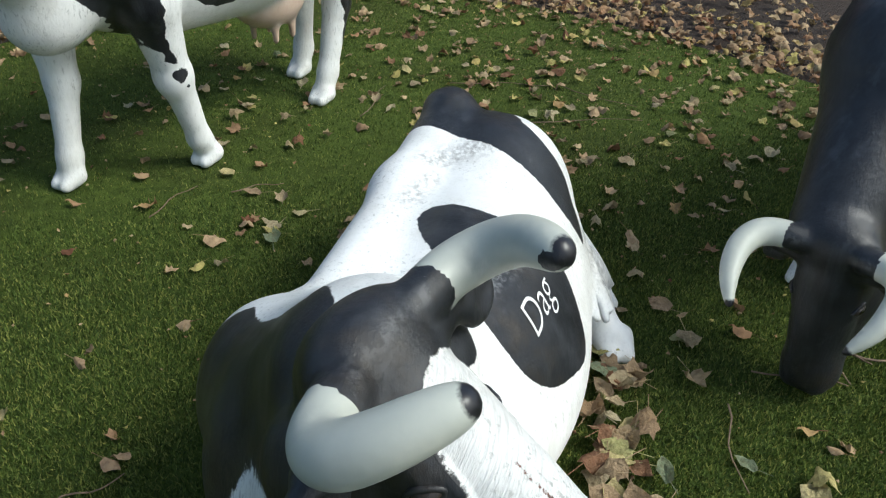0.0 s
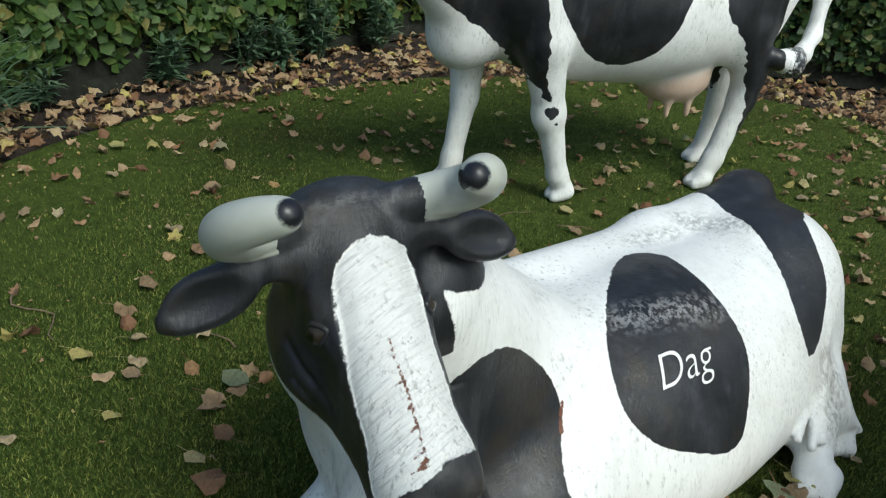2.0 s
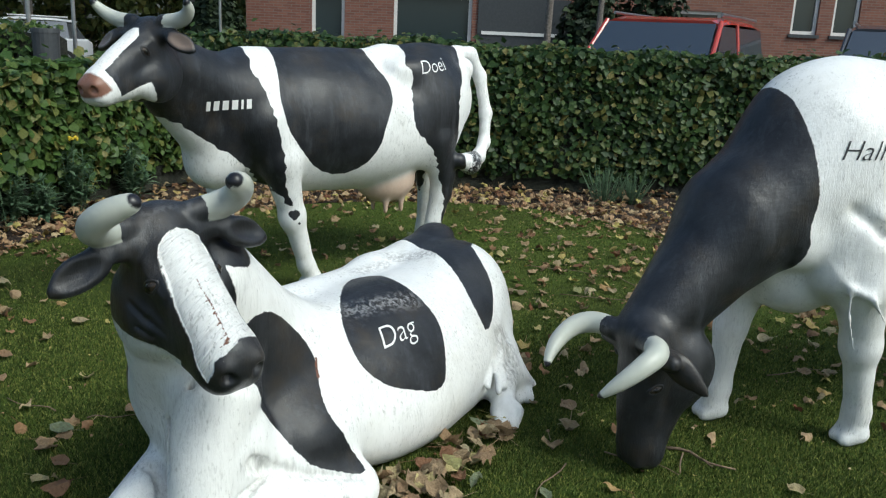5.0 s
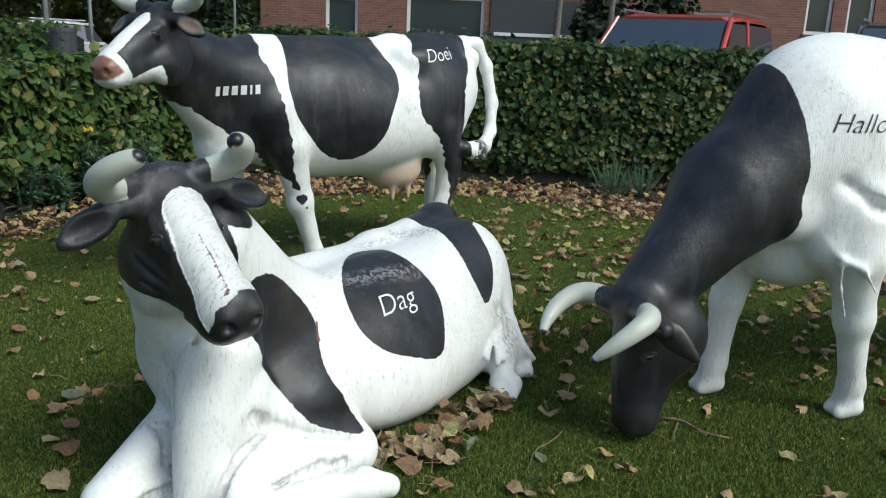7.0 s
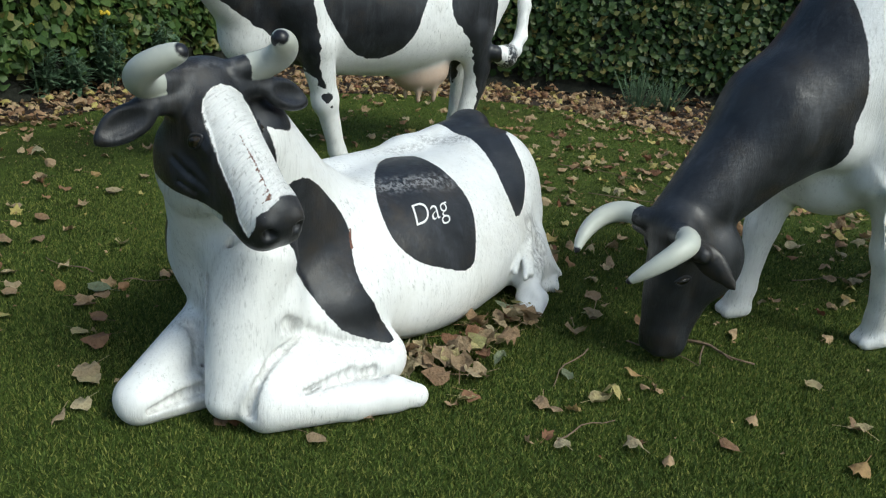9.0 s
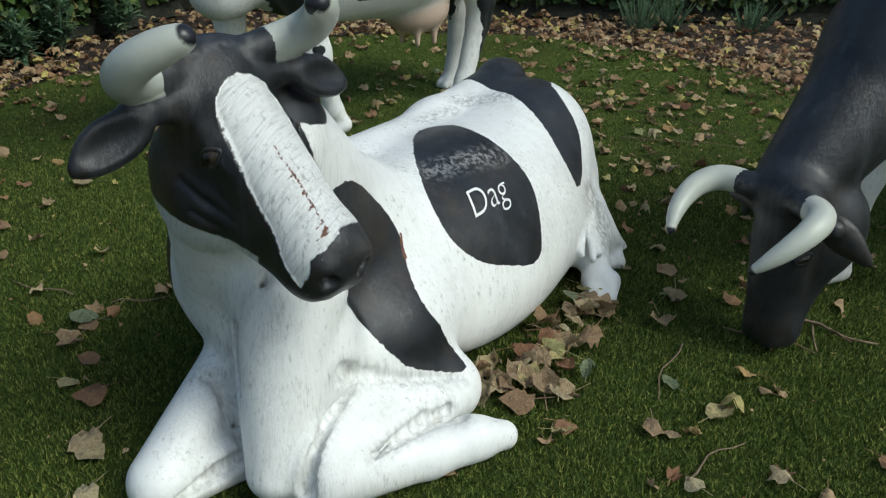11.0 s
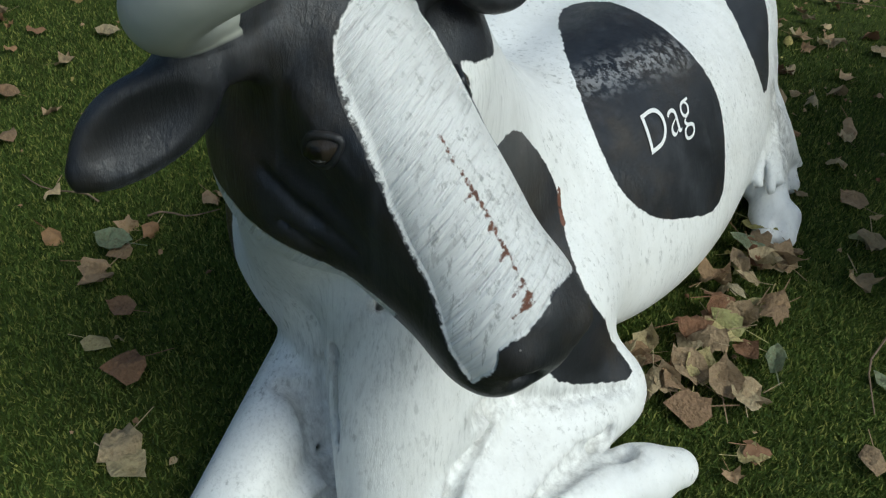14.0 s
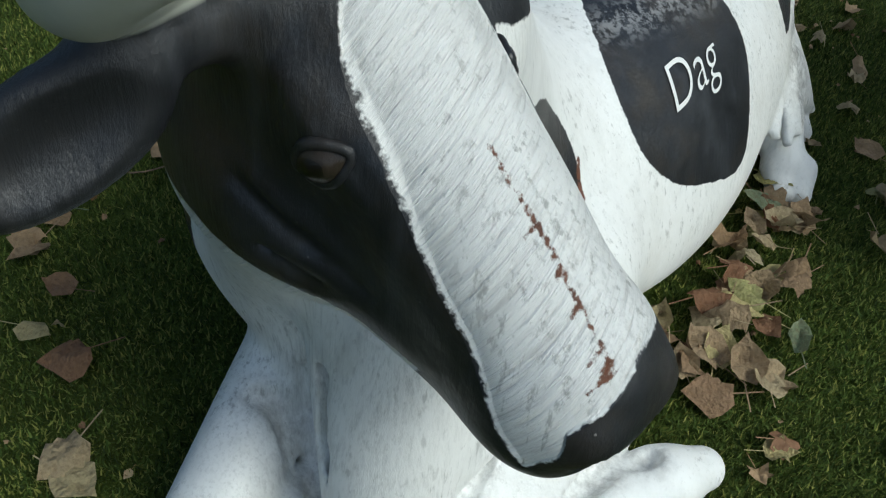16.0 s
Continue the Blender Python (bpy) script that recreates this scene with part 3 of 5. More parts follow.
# --- the lying cow ---
LYING = heading(0.25, 2.38, -0.53, -0.85)
LYING_HEAD = LYING.inverted() @ head_frame((0.084, 0.828, 0.778), (0.583, -0.514, -0.629), (0.718, 0.689, 0.103))
forms, head_cuts, horns_l = head_forms(*FAT_HORN, 0.004, 0.020, 0.010)
lying_prims = [
    ball((0.22, 0.24, 0.27), (0.80, 0.34, 0.33), 0.08),
    ball((-0.28, 0.22, 0.28), (0.38, 0.30, 0.34), 0.10),
    ball((0.24, 0.42, 0.17), (0.50, 0.20, 0.19), 0.10),
    ball((-0.38, 0.24, 0.42), (0.22, 0.21, 0.22), 0.10),
    ball((1.02, 0.05, 0.46), (0.20, 0.16, 0.24), 0.10),
    cone((-0.46, 0.05, 0.585), (-0.05, 0.0, 0.515), 0.085, 0.08, 0.10),
    cone((-0.05, 0.0, 0.50), (0.60, -0.01, 0.50), 0.08, 0.09, 0.10),
    ball((-0.50, 0.05, 0.625), (0.095, 0.075, 0.055), 0.06),
    ball((0.80, 0.18, 0.34), (0.36, 0.25, 0.29), 0.10),
    ball((0.80, -0.08, 0.42), (0.20, 0.16, 0.22), 0.10),
    ball((1.02, 0.23, 0.30), (0.23, 0.21, 0.30), 0.08),
    ball((1.17, 0.38, 0.27), (0.155, 0.140, 0.275), 0.018),
    cone((1.195, 0.365, 0.50), (1.345, 0.425, 0.10), 0.140, 0.066, 0.012),
    ball((1.16, 0.24, 0.10), (0.10, 0.12, 0.12), 0.05),
    cone((0.88, 0.14, 0.50), (1.18, 0.28, 0.84), 0.25, 0.165, 0.10),
    cone((1.09, 0.13, 0.42), (1.28, 0.27, 0.74), 0.160, 0.125, 0.06),
    # forelegs, folded under
    cone((0.82, 0.58, 0.09), (1.25, 0.50, 0.115), 0.10, 0.10, 0.05),
    ball((0.86, 0.42, 0.24), (0.22, 0.16, 0.18), 0.08),
    cone((1.27, 0.52, 0.085), (1.06, 0.67, 0.065), 0.088, 0.062, 0.025),
    cone((1.06, 0.67, 0.065), (0.94, 0.745, 0.06), 0.062, 0.052, 0.02),
    cone((0.95, 0.73, 0.070), (0.87, 0.785, 0.045), 0.056, 0.040, 0.03),
    cone((1.20, 0.15, 0.20), (1.49, 0.200, 0.080), 0.080, 0.072, 0.03),
    cone((1.49, 0.21, 0.062), (1.20, 0.31, 0.05), 0.070, 0.058, 0.025),
    # hind quarter, leg and tail
    ball((-0.08, 0.42, 0.22), (0.27, 0.16, 0.22), 0.08),
    cone((-0.24, 0.44, 0.24), (-0.18, 0.60, 0.12), 0.11, 0.07, 0.05),
    cone((-0.18, 0.60, 0.12), (-0.09, 0.68, 0.065), 0.066, 0.048, 0.03),
    *hoof(-0.09, 0.69, 0.75, 0.35, -0.005),
    cone((-0.38, 0.46, 0.16), (-0.33, 0.60, 0.08), 0.09, 0.05, 0.05),
    *hoof(-0.33, 0.61, 0.4, 0.6, 0.0),
    *[cone((-0.30 + 0.012 * i, 0.50, 0.37), (-0.02 - 0.040 * i, 0.630 + 0.04 * math.sin(i * 0.9), 0.17 - 0.009 * i - 0.02 * (i % 2)), 0.028, 0.015, 0.007) for i in range(10)],
    *chain([(-0.52, 0.20, 0.55), (-0.52, 0.31, 0.44), (-0.42, 0.44, 0.30), (-0.33, 0.53, 0.20), (-0.28, 0.60, 0.12)], (0.04, 0.05, 0.05, 0.055, 0.05), 0.06),
    *[moved(p, LYING_HEAD) for p in (*forms, *horns_l)],
]
lying_creases = [
    *chain([(1.262, 0.27, 0.37), (1.255, 0.230, 0.284), (1.262, 0.236, 0.205), (1.30, 0.29, 0.10)], (0.018, 0.022, 0.024, 0.024), 0.010),
    cone((1.21, 0.612, 0.136), (1.02, 0.645, 0.128), 0.010, 0.030, 0.005), cone((0.985, 0.66, 0.125), (0.955, 0.70, 0.118), 0.026, 0.024, 0.005), *chain([(1.18, 0.598, 0.117), (1.10, 0.588, 0.100), (1.01, 0.600, 0.098)], (0.010, 0.024, 0.014), 0.004), cone((0.970, 0.630, 0.106), (0.935, 0.655, 0.112), 0.022, 0.020, 0.004),
    *chain([(1.14, 0.500, 0.305), (1.130, 0.498, 0.264), (1.25, 0.512, 0.222), (1.32, 0.522, 0.165), (1.36, 0.53, 0.09)], (0.016, 0.022, 0.016, 0.018, 0.024), 0.004),
    *chain([(1.295, 0.405, 0.590), (1.318, 0.330, 0.450), (1.338, 0.345, 0.330), (1.356, 0.392, 0.200), (1.345, 0.43, 0.09)], (0.008, 0.012, 0.013, 0.013, 0.014), 0.016),
    *chain([(1.186, 0.520, 0.320), (1.073, 0.515, 0.248), (1.008, 0.566, 0.220), (0.851, 0.648, 0.166)], (0.030, 0.018, 0.013, 0.012), 0.008),
    *chain([(1.285, 0.34, 0.096), (1.40, 0.295, 0.078), (1.505, 0.265, 0.064)], (0.026, 0.020, 0.014), 0.010),
    *chain([(1.30, 0.16, 0.25), (1.28, 0.20, 0.235), (1.30, 0.26, 0.145), (1.285, 0.33, 0.10)], (0.012, 0.018, 0.024, 0.026), 0.010),
    *[moved(p, LYING_HEAD) for s in (1, -1) for p in (*chain([(-0.300, s * 0.118, -0.150), (-0.225, s * 0.102, -0.140), (-0.160, s * 0.086, -0.122)], (0.003, 0.005, 0.002), 0.012), *chain([(-0.25, s * 0.118, -0.185), (-0.19, s * 0.100, -0.165)], (0.002, 0.003), 0.012), *chain([(-0.315, s * 0.092, -0.022), (-0.270, s * 0.090, -0.020), (-0.228, s * 0.080, -0.030)], (0.004, 0.006, 0.003), 0.010), *chain([(-0.330, s * 0.100, -0.045), (-0.322, s * 0.104, -0.075)], (0.004, 0.004), 0.008), *chain([(-0.290, s * 0.100, -0.082), (-0.235, s * 0.090, -0.084)], (0.004, 0.004), 0.008))]]
lying_cuts = [moved(p, LYING_HEAD) for p in head_cuts] + lying_creases

# --- the standing cow ---
STANDING = heading(0.008, 4.32, -0.75, -0.66)
STANDING_HEAD = STANDING.inverted() @ head_frame((-1.035, 2.75, 1.315), (-0.35, -0.78, -0.53), (0.90, -0.42, 0.02))
forms, head_cuts, horns_s = head_forms(*SLIM_HORN)
standing_prims = [
    ball((0.32, 0, 0.99), (0.66, 0.33, 0.42), 0.10),
    ball((-0.05, 0, 0.93), (0.55, 0.35, 0.37), 0.10),
    ball((0.74, 0, 1.06), (0.36, 0.27, 0.35), 0.10),
    ball((-0.52, 0, 1.12), (0.42, 0.29, 0.35), 0.10),
    cone((-0.80, 0, 1.42), (-0.20, 0, 1.39), 0.06, 0.06, 0.12),
    cone((-0.20, 0, 1.39), (0.80, 0, 1.34), 0.06, 0.07, 0.12),
    *[ball((-0.30, s * 0.17, 1.33), (0.12, 0.05, 0.05), 0.14) for s in (1, -1)],
    *[ball((-0.85, s * 0.10, 1.33), (0.06, 0.05, 0.07), 0.06) for s in (1, -1)],
    cone((0.82, 0, 1.13), (1.22, 0.10, 1.28), 0.25, 0.17, 0.10),
    cone((1.22, 0.10, 1.28), (1.42, 0.22, 1.37), 0.165, 0.14, 0.08),
    cone((0.98, 0.02, 0.86), (1.34, 0.16, 1.18), 0.14, 0.10, 0.10),
    ball((1.0, 0.02, 0.80), (0.17, 0.14, 0.16), 0.08),
    # forelegs
    *leg([(0.76, 0.17, 1.02), (0.68, 0.21, 0.80), (0.585, 0.19, 0.47), (0.48, 0.18, 0.14), (0.44, 0.18, 0.07)], (0.16, 0.115, 0.070, 0.050, 0.055)),
    ball((0.59, 0.19, 0.46), (0.075, 0.068, 0.09), 0.04),
    *hoof(0.43, 0.18),
    *leg([(0.84, -0.15, 1.00), (0.88, -0.16, 0.78), (0.87, -0.15, 0.46), (0.91, -0.15, 0.14), (0.92, -0.15, 0.07)], (0.16, 0.11, 0.066, 0.050, 0.055)),
    *hoof(0.92, -0.15),
    # hind legs
    ball((-0.50, 0.17, 0.98), (0.24, 0.13, 0.32), 0.08),
    *leg([(-0.50, 0.18, 0.86), (-0.60, 0.19, 0.62), (-0.60, 0.18, 0.50), (-0.50, 0.18, 0.16), (-0.46, 0.18, 0.07)], (0.14, 0.082, 0.070, 0.052, 0.056)),
    *hoof(-0.45, 0.18),
    ball((-0.62, -0.16, 0.98), (0.22, 0.12, 0.32), 0.08),
    *leg([(-0.64, -0.17, 0.86), (-0.78, -0.18, 0.60), (-0.78, -0.18, 0.50), (-0.76, -0.18, 0.16), (-0.73, -0.18, 0.07)], (0.14, 0.080, 0.068, 0.052, 0.056)),
    *hoof(-0.72, -0.18),
    # udder
    ball((-0.22, 0.05, 0.60), (0.22, 0.15, 0.15), 0.05),
    *[cone((-0.30 + dx, y, 0.50), (-0.30 + dx, y, 0.40), 0.024, 0.017, 0.02) for dx, y in ((0, 0.12), (0.0, -0.03), (0.13, 0.12), (0.13, -0.02))],
    # tail, swung out and curled back to the hock
    *chain([(-0.86, 0, 1.44), (-0.96, 0.02, 1.43), (-1.04, 0.05, 1.28), (-1.07, 0.10, 1.02), (-1.02, 0.15, 0.82), (-0.92, 0.20, 0.73), (-0.80, 0.25, 0.70), (-0.67, 0.27, 0.73)], (0.05, 0.046, 0.043, 0.042, 0.040, 0.046, 0.070, 0.050), 0.04),
    *[moved(p, STANDING_HEAD) for p in (*forms, *horns_s)],
]
standing_cuts = [moved(p, STANDING_HEAD) for p in head_cuts]

# --- the grazing cow ---
GRAZING = heading(2.2, 2.2, -0.97, -0.25)
GRAZING_HEAD = GRAZING.inverted() @ head_frame((1.275, 1.69, 0.100), (0.02, -0.02, -1.0), (0.46, -0.887, 0.0))
forms, head_cuts, horns_g = head_forms(*LONG_HORN, 0.07, hanging=True)
grazing_prims = [
    ball((0.02, 0, 1.10), (0.38, 0.29, 0.41), 0.10),
    ball((-0.62, 0, 1.02), (0.80, 0.37, 0.46), 0.10),
    ball((-1.40, 0, 1.12), (0.42, 0.31, 0.37), 0.10),
    cone((-1.65, 0, 1.42), (-1.0, 0, 1.42), 0.06, 0.06, 0.12),
    cone((-1.0, 0, 1.42), (0.10, 0, 1.43), 0.06, 0.07, 0.12),
    ball((0.10, 0.20, 0.86), (0.22, 0.14, 0.24), 0.08),
    ball((0.20, 0, 1.24), (0.28, 0.20, 0.27), 0.10),
    cone((0.16, 0, 1.15), (0.52, 0.05, 0.92), 0.31, 0.225, 0.10),
    cone((0.52, 0.05, 0.90), (0.90, 0.17, 0.55), 0.215, 0.125, 0.08),
    ball((0.22, 0.03, 0.70), (0.20, 0.16, 0.17), 0.08),
    ball((0.36, 0.20, 0.87), (0.085, 0.075, 0.10), 0.06),
    ball((0.20, 0.24, 0.74), (0.07, 0.07, 0.07), 0.05),
    *chain([(0.27, 0.27, 0.80), (0.206, 0.328, 0.716), (0.137, 0.373, 0.683), (0.08, 0.385, 0.60)], (0.010, 0.010, 0.010, 0.008), 0.012),
    *chain([(0.206, 0.328, 0.716), (0.19, 0.33, 0.60), (0.15, 0.33, 0.48)], (0.009, 0.008, 0.007), 0.012),
    *leg([(0.08, 0.20, 0.90), (0.08, 0.245, 0.72), (0.01, 0.215, 0.44), (-0.055, 0.185, 0.14), (-0.05, 0.18, 0.07)], (0.16, 0.115, 0.066, 0.050, 0.055)),
    ball((0.012, 0.215, 0.45), (0.070, 0.066, 0.09), 0.04),
    *hoof(-0.06, 0.18),
    *leg([(0.22, -0.12, 0.90), (0.33, -0.11, 0.66), (0.37, -0.12, 0.42), (0.385, -0.13, 0.14), (0.40, -0.13, 0.07)], (0.16, 0.11, 0.064, 0.050, 0.055)),
    *hoof(0.39, -0.13),
    *[p for s, dx in ((1, 0), (-1, -0.2)) for p in (
        ball((-1.45 + dx, s * 0.17, 0.98), (0.24, 0.13, 0.32), 0.08),
        *leg([(-1.45 + dx, s * 0.18, 0.86), (-1.60 + dx, s * 0.19, 0.60), (-1.58 + dx, s * 0.18, 0.48), (-1.53 + dx, s * 0.18, 0.14), (-1.50 + dx, s * 0.18, 0.07)], (0.14, 0.082, 0.068, 0.052, 0.056)),
        *hoof(-1.49 + dx, s * 0.18))],
    ball((-1.15, 0.0, 0.60), (0.22, 0.15, 0.15), 0.05),
    *chain([(-1.76, 0, 1.44), (-1.90, 0, 1.36), (-1.96, 0, 1.1), (-1.95, 0, 0.7), (-1.93, 0, 0.5)], (0.05, 0.045, 0.04, 0.04, 0.05), 0.04),
    *[moved(p, GRAZING_HEAD) for p in (*forms, *horns_g)],
]
grazing_cuts = [moved(p, GRAZING_HEAD) for p in head_cuts]
grazing_cuts += chain([(-0.05, 0.34, 0.86), (0.10, 0.33, 0.92), (0.22, 0.30, 1.0)], (0.003, 0.006, 0.003), 0.06)

# --- the coats: outlines on the flank, in metres ---
def segment(p, a, b):
    a, b = np.array(a, float), np.array(b, float)
    t = np.clip(((p - a) @ (b - a)) / ((b - a) @ (b - a)), 0, 1)
    return np.linalg.norm(p - a - t[:, None] * (b - a), axis=1)


def head_coat(q, half, jaw_line, blaze_top, blaze_end, middle=0.0):
    """Dark head with a white blaze and a white under-jaw."""
    x, y, z = q.T
    width = half * (1 + 0.25 * np.clip((x + 0.05) / 0.1, 0, 1) * 0)
    blaze = np.minimum.reduce([width - np.abs(y - middle), x - blaze_top - 1.6 * np.maximum(np.abs(y - middle) - half * 0.35, 0), blaze_end - x, z + 0.10])
    jaw = np.minimum(jaw_line[0] + jaw_line[1] * (x + 0.07) - z, jaw_line[2] - x)
    return -np.maximum(blaze, np.minimum(jaw, x + jaw_line[3]))


def paint_lying(v, F):
    q, near = head_paint(v, LYING_HEAD, horns_l, F, (-0.361, 0.130, 0.202))
    x, y, z = v.T
    u, w = x, z - y
    p1 = polygon_field(u, w, rounded(P1, 1))
    p2 = polygon_field(u, w, rounded(P2, 1))
    p3 = polygon_field(u, w, rounded(P3, 1))
    neck = np.minimum(0.349 * (x - 0.778) - 0.845 * (y + 0.117) + 0.404 * (z - 0.639) + 0.10 * np.clip((0.55 - z) / 0.3, 0, 1), x - 0.80)
    hx, hy, hz = q.T
    top = hx - np.interp(hy, BLAZE_TOP[0], BLAZE_TOP[1])
    side = 0.7 * (hz - np.where(hy < 0, np.interp(hx, BLAZE_RIGHT[0], BLAZE_RIGHT[1]), np.interp(hx, BLAZE_LEFT[0], BLAZE_LEFT[1])))
    end = np.interp(hy, BLAZE_END[0], BLAZE_END[1]) - hx
    blaze = np.minimum.reduce([top, side, end])
    jaw = np.minimum(-0.135 + 0.56 * (hx + 0.09) - hz, -0.085 - hx)
    head = -np.maximum(blaze, jaw)
    body = np.maximum.reduce([p1, p2, p3, neck])
    on_head = 0.034 - union_at(lying_head_forms, q)
    F["dark"] = np.where(on_head > 0, np.where((np.abs(q[:, 1]) > 0.14) & (q[:, 2] > -0.2), 0.05, head), np.where(z > 0.75, np.maximum(body, np.minimum(on_head + 0.02, head)), body))
    F["along"], F["across"] = q[:, 0] + 0.4 * q[:, 1], q[:, 1]
    F["blaze"] = np.where(on_head > 0, -head, -1)
    F["worn"] = np.maximum(0.016 - segment(v, (0.52, 0.32, 0.585), (0.22, 0.405, 0.56)), -0.030 - segment(q, (-0.45, -0.08, 0.03), (-0.44, 0.08, 0.03)))
    # dirt and shade painted along the low creases; plain grime on tail and back
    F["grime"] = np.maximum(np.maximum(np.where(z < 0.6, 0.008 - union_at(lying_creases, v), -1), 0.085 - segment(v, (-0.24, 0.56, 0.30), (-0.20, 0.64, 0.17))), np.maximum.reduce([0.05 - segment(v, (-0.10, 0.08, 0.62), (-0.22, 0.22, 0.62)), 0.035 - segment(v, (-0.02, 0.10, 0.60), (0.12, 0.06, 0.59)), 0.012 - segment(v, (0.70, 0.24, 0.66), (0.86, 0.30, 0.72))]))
    flat = q * np.array([1, 1, 0])
    line = [(-0.214, -0.008, 0), (-0.193, -0.009, 0), (-0.164, -0.007, 0), (-0.130, -0.006, 0), (-0.098, -0.007, 0), (-0.071, -0.007, 0), (-0.046, -0.010, 0), (-0.025, -0.012, 0)]
    split = np.max([0.0018 - segment(flat, a, b) for a, b in zip(line, line[1:])] + [0.0020 - segment(flat, (x, -0.009, 0), (x + 0.004, y, 0)) for x, y in ((-0.150, -0.020), (-0.112, -0.013), (-0.082, -0.016), (-0.046, -0.026), (-0.034, -0.022), (-0.028, -0.032))], axis=0)
    F["crack"] = np.maximum(np.where(q[:, 2] > -0.05, split, -1), 0.006 - segment(v, CRACK[0], CRACK[1]))


def paint_standing(v, F):
    q, near = head_paint(v, STANDING_HEAD, horns_s, F, (-0.443, 0.295, 0.115), 1.0)
    x, y, z = v.T
    front = polygon_field(x, z, rounded(S_FRONT, 1))
    mid = polygon_field(x, z, rounded(S_MID, 1))
    rear = polygon_field(x, z, rounded(S_REAR, 1))
    rag = 0.005 * np.sin(31 * z + 13 * x) * np.sin(19 * x - 47 * z + 1) + 0.006 * np.sin(83 * z + 41 * x + 2 * np.sin(17 * z)) * np.sin(11 * z + 7 * x)
    spots = np.maximum(np.maximum(0.020 - np.hypot(np.abs(x - 0.617) - 0.014, z - 0.495), 0.75 * (0.030 - np.abs(x - 0.617) - 0.75 * np.abs(z - 0.487))), 0.010 - np.hypot(x - 0.585, z - 0.435))
    spots = np.where(y > 0.05, spots, -1)
    far_leg = np.where((y < -0.02) & (z < 0.78) & (x > 0.5), -0.1, 1)
    body = np.minimum(np.maximum(np.maximum.reduce([front + rag, mid, rear + rag]), spots), far_leg)
    tail = union_at(standing_tail, v)
    body = np.where((tail < 0.004) & (x < -0.86), -0.05, body)
    body = np.where((tail < 0.02) & (x > -0.88) & (x < -0.60) & (z < 0.82) & (z > 0.56), 0.001, body)
    head = head_coat(q, 0.046, (-0.150, 0.16, 0.02, 0.20), -0.36, 0.30, 0.005)
    on_head = (q[:, 0] > -0.47) & (q[:, 2] > -0.33) & (np.abs(q[:, 1]) < 0.45) & (z > 1.05) & (x > 1.2)
    F["dark"] = np.where(on_head, np.where(np.abs(q[:, 1]) > 0.14, 0.05, head), body)
    F["nose"] = np.where(on_head, np.minimum(q[:, 0] - 0.002, 0.085 + q[:, 2]), -1)
    F["dark"] = np.where(on_head & (q[:, 0] > -0.035), -0.05, F["dark"])
    F["skin"] = 0.0 + np.minimum(0.012 - union_at(standing_udder, v), 0.66 - z)
    F["grime"] = np.where(tail < 0.004, -0.008, -1)


def paint_grazing(v, F):
    q, near = head_paint(v, GRAZING_HEAD, horns_g, F, (-0.316, 0.150, 0.252), droop=0.07)
    x, y, z = v.T
    F["dark"] = polygon_field(x, z, rounded(G_FRONT, 1))
    F["dark"] = np.where((y < 0.04) & (z < 0.60) & (x < 0.62), -0.1, F["dark"])
    F["grime"] = np.maximum(0.03 - segment(v, (-0.05, 0.3, 0.95), (0.15, 0.3, 0.85)), 0.02 - segment(v, (0.2, 0.1, 1.45), (0.25, 0.25, 1.25)))
    F["worn"] = -0.025 - segment(q, (-0.46, -0.1, 0.05), (-0.46, 0.1, 0.05))


lying_head_forms, _, _ = head_forms(*FAT_HORN, 0.004, 0.020, 0.010)
lying_head_forms += horns_l
standing_tail = [p for p in standing_prims if p[0] == "cone" and p[1][0] <= -0.86 and p[1][2] > 0.6]
standing_udder = [p for p in standing_prims if abs(p[1][0] + 0.24) < 0.08 and p[1][2] < 0.62]
CRACK = ((0.800, 0.415, 0.500), (0.822, 0.445, 0.450))
P1 = [(1.16, 0.27), (1.06, 0.31), (0.975, 0.30), (0.865, 0.235), (0.815, 0.156), (0.803, 0.06), (0.825, -0.004), (0.865, -0.095), (0.88, -0.19), (0.83, -0.32), (0.80, -0.40), (0.815, -0.49), (0.91, -0.405), (0.98, -0.33), (1.01, -0.26), (1.035, -0.17), (1.05, -0.10), (1.10, -0.04), (1.15, 0.05), (1.19, 0.16)]
P2 = [(0.30, 0.45), (0.20, 0.475), (0.135, 0.43), (0.165, 0.32), (0.175, 0.20), (0.18, 0.09), (0.18, -0.013), (0.20, -0.127), (0.245, -0.25), (0.285, -0.325), (0.35, -0.335), (0.463, -0.265), (0.54, -0.21), (0.59, -0.145), (0.628, -0.065), (0.638, 0.022), (0.622, 0.111), (0.588, 0.198), (0.522, 0.285), (0.419, 0.379)]
P3 = [(-0.30, 1.2), (-0.285, 0.70), (-0.26, 0.554), (-0.216, 0.414), (-0.188, 0.327), (-0.17, 0.26), (-0.14, 0.135), (-0.108, -0.015), (-0.098, -0.125), (-0.108, -0.205), (-0.23, -0.125), (-0.298, -0.01), (-0.32, 0.10), (-0.335, 0.22), (-0.40, 0.36), (-0.9, 0.46), (-0.9, 1.2)]
S_FRONT = [(0.82, 1.9), (0.82, 1.42), (0.86, 1.32), (0.80, 1.22), (0.78, 1.10), (0.75, 0.98), (0.725, 0.87), (0.695, 0.69), (0.655, 0.595), (0.615, 0.535), (0.66, 0.55), (0.71, 0.615), (0.77, 0.69), (0.84, 0.755), (1.0, 0.865), (1.25, 1.02), (1.42, 1.10), (1.9, 1.2), (1.9, 1.9)]
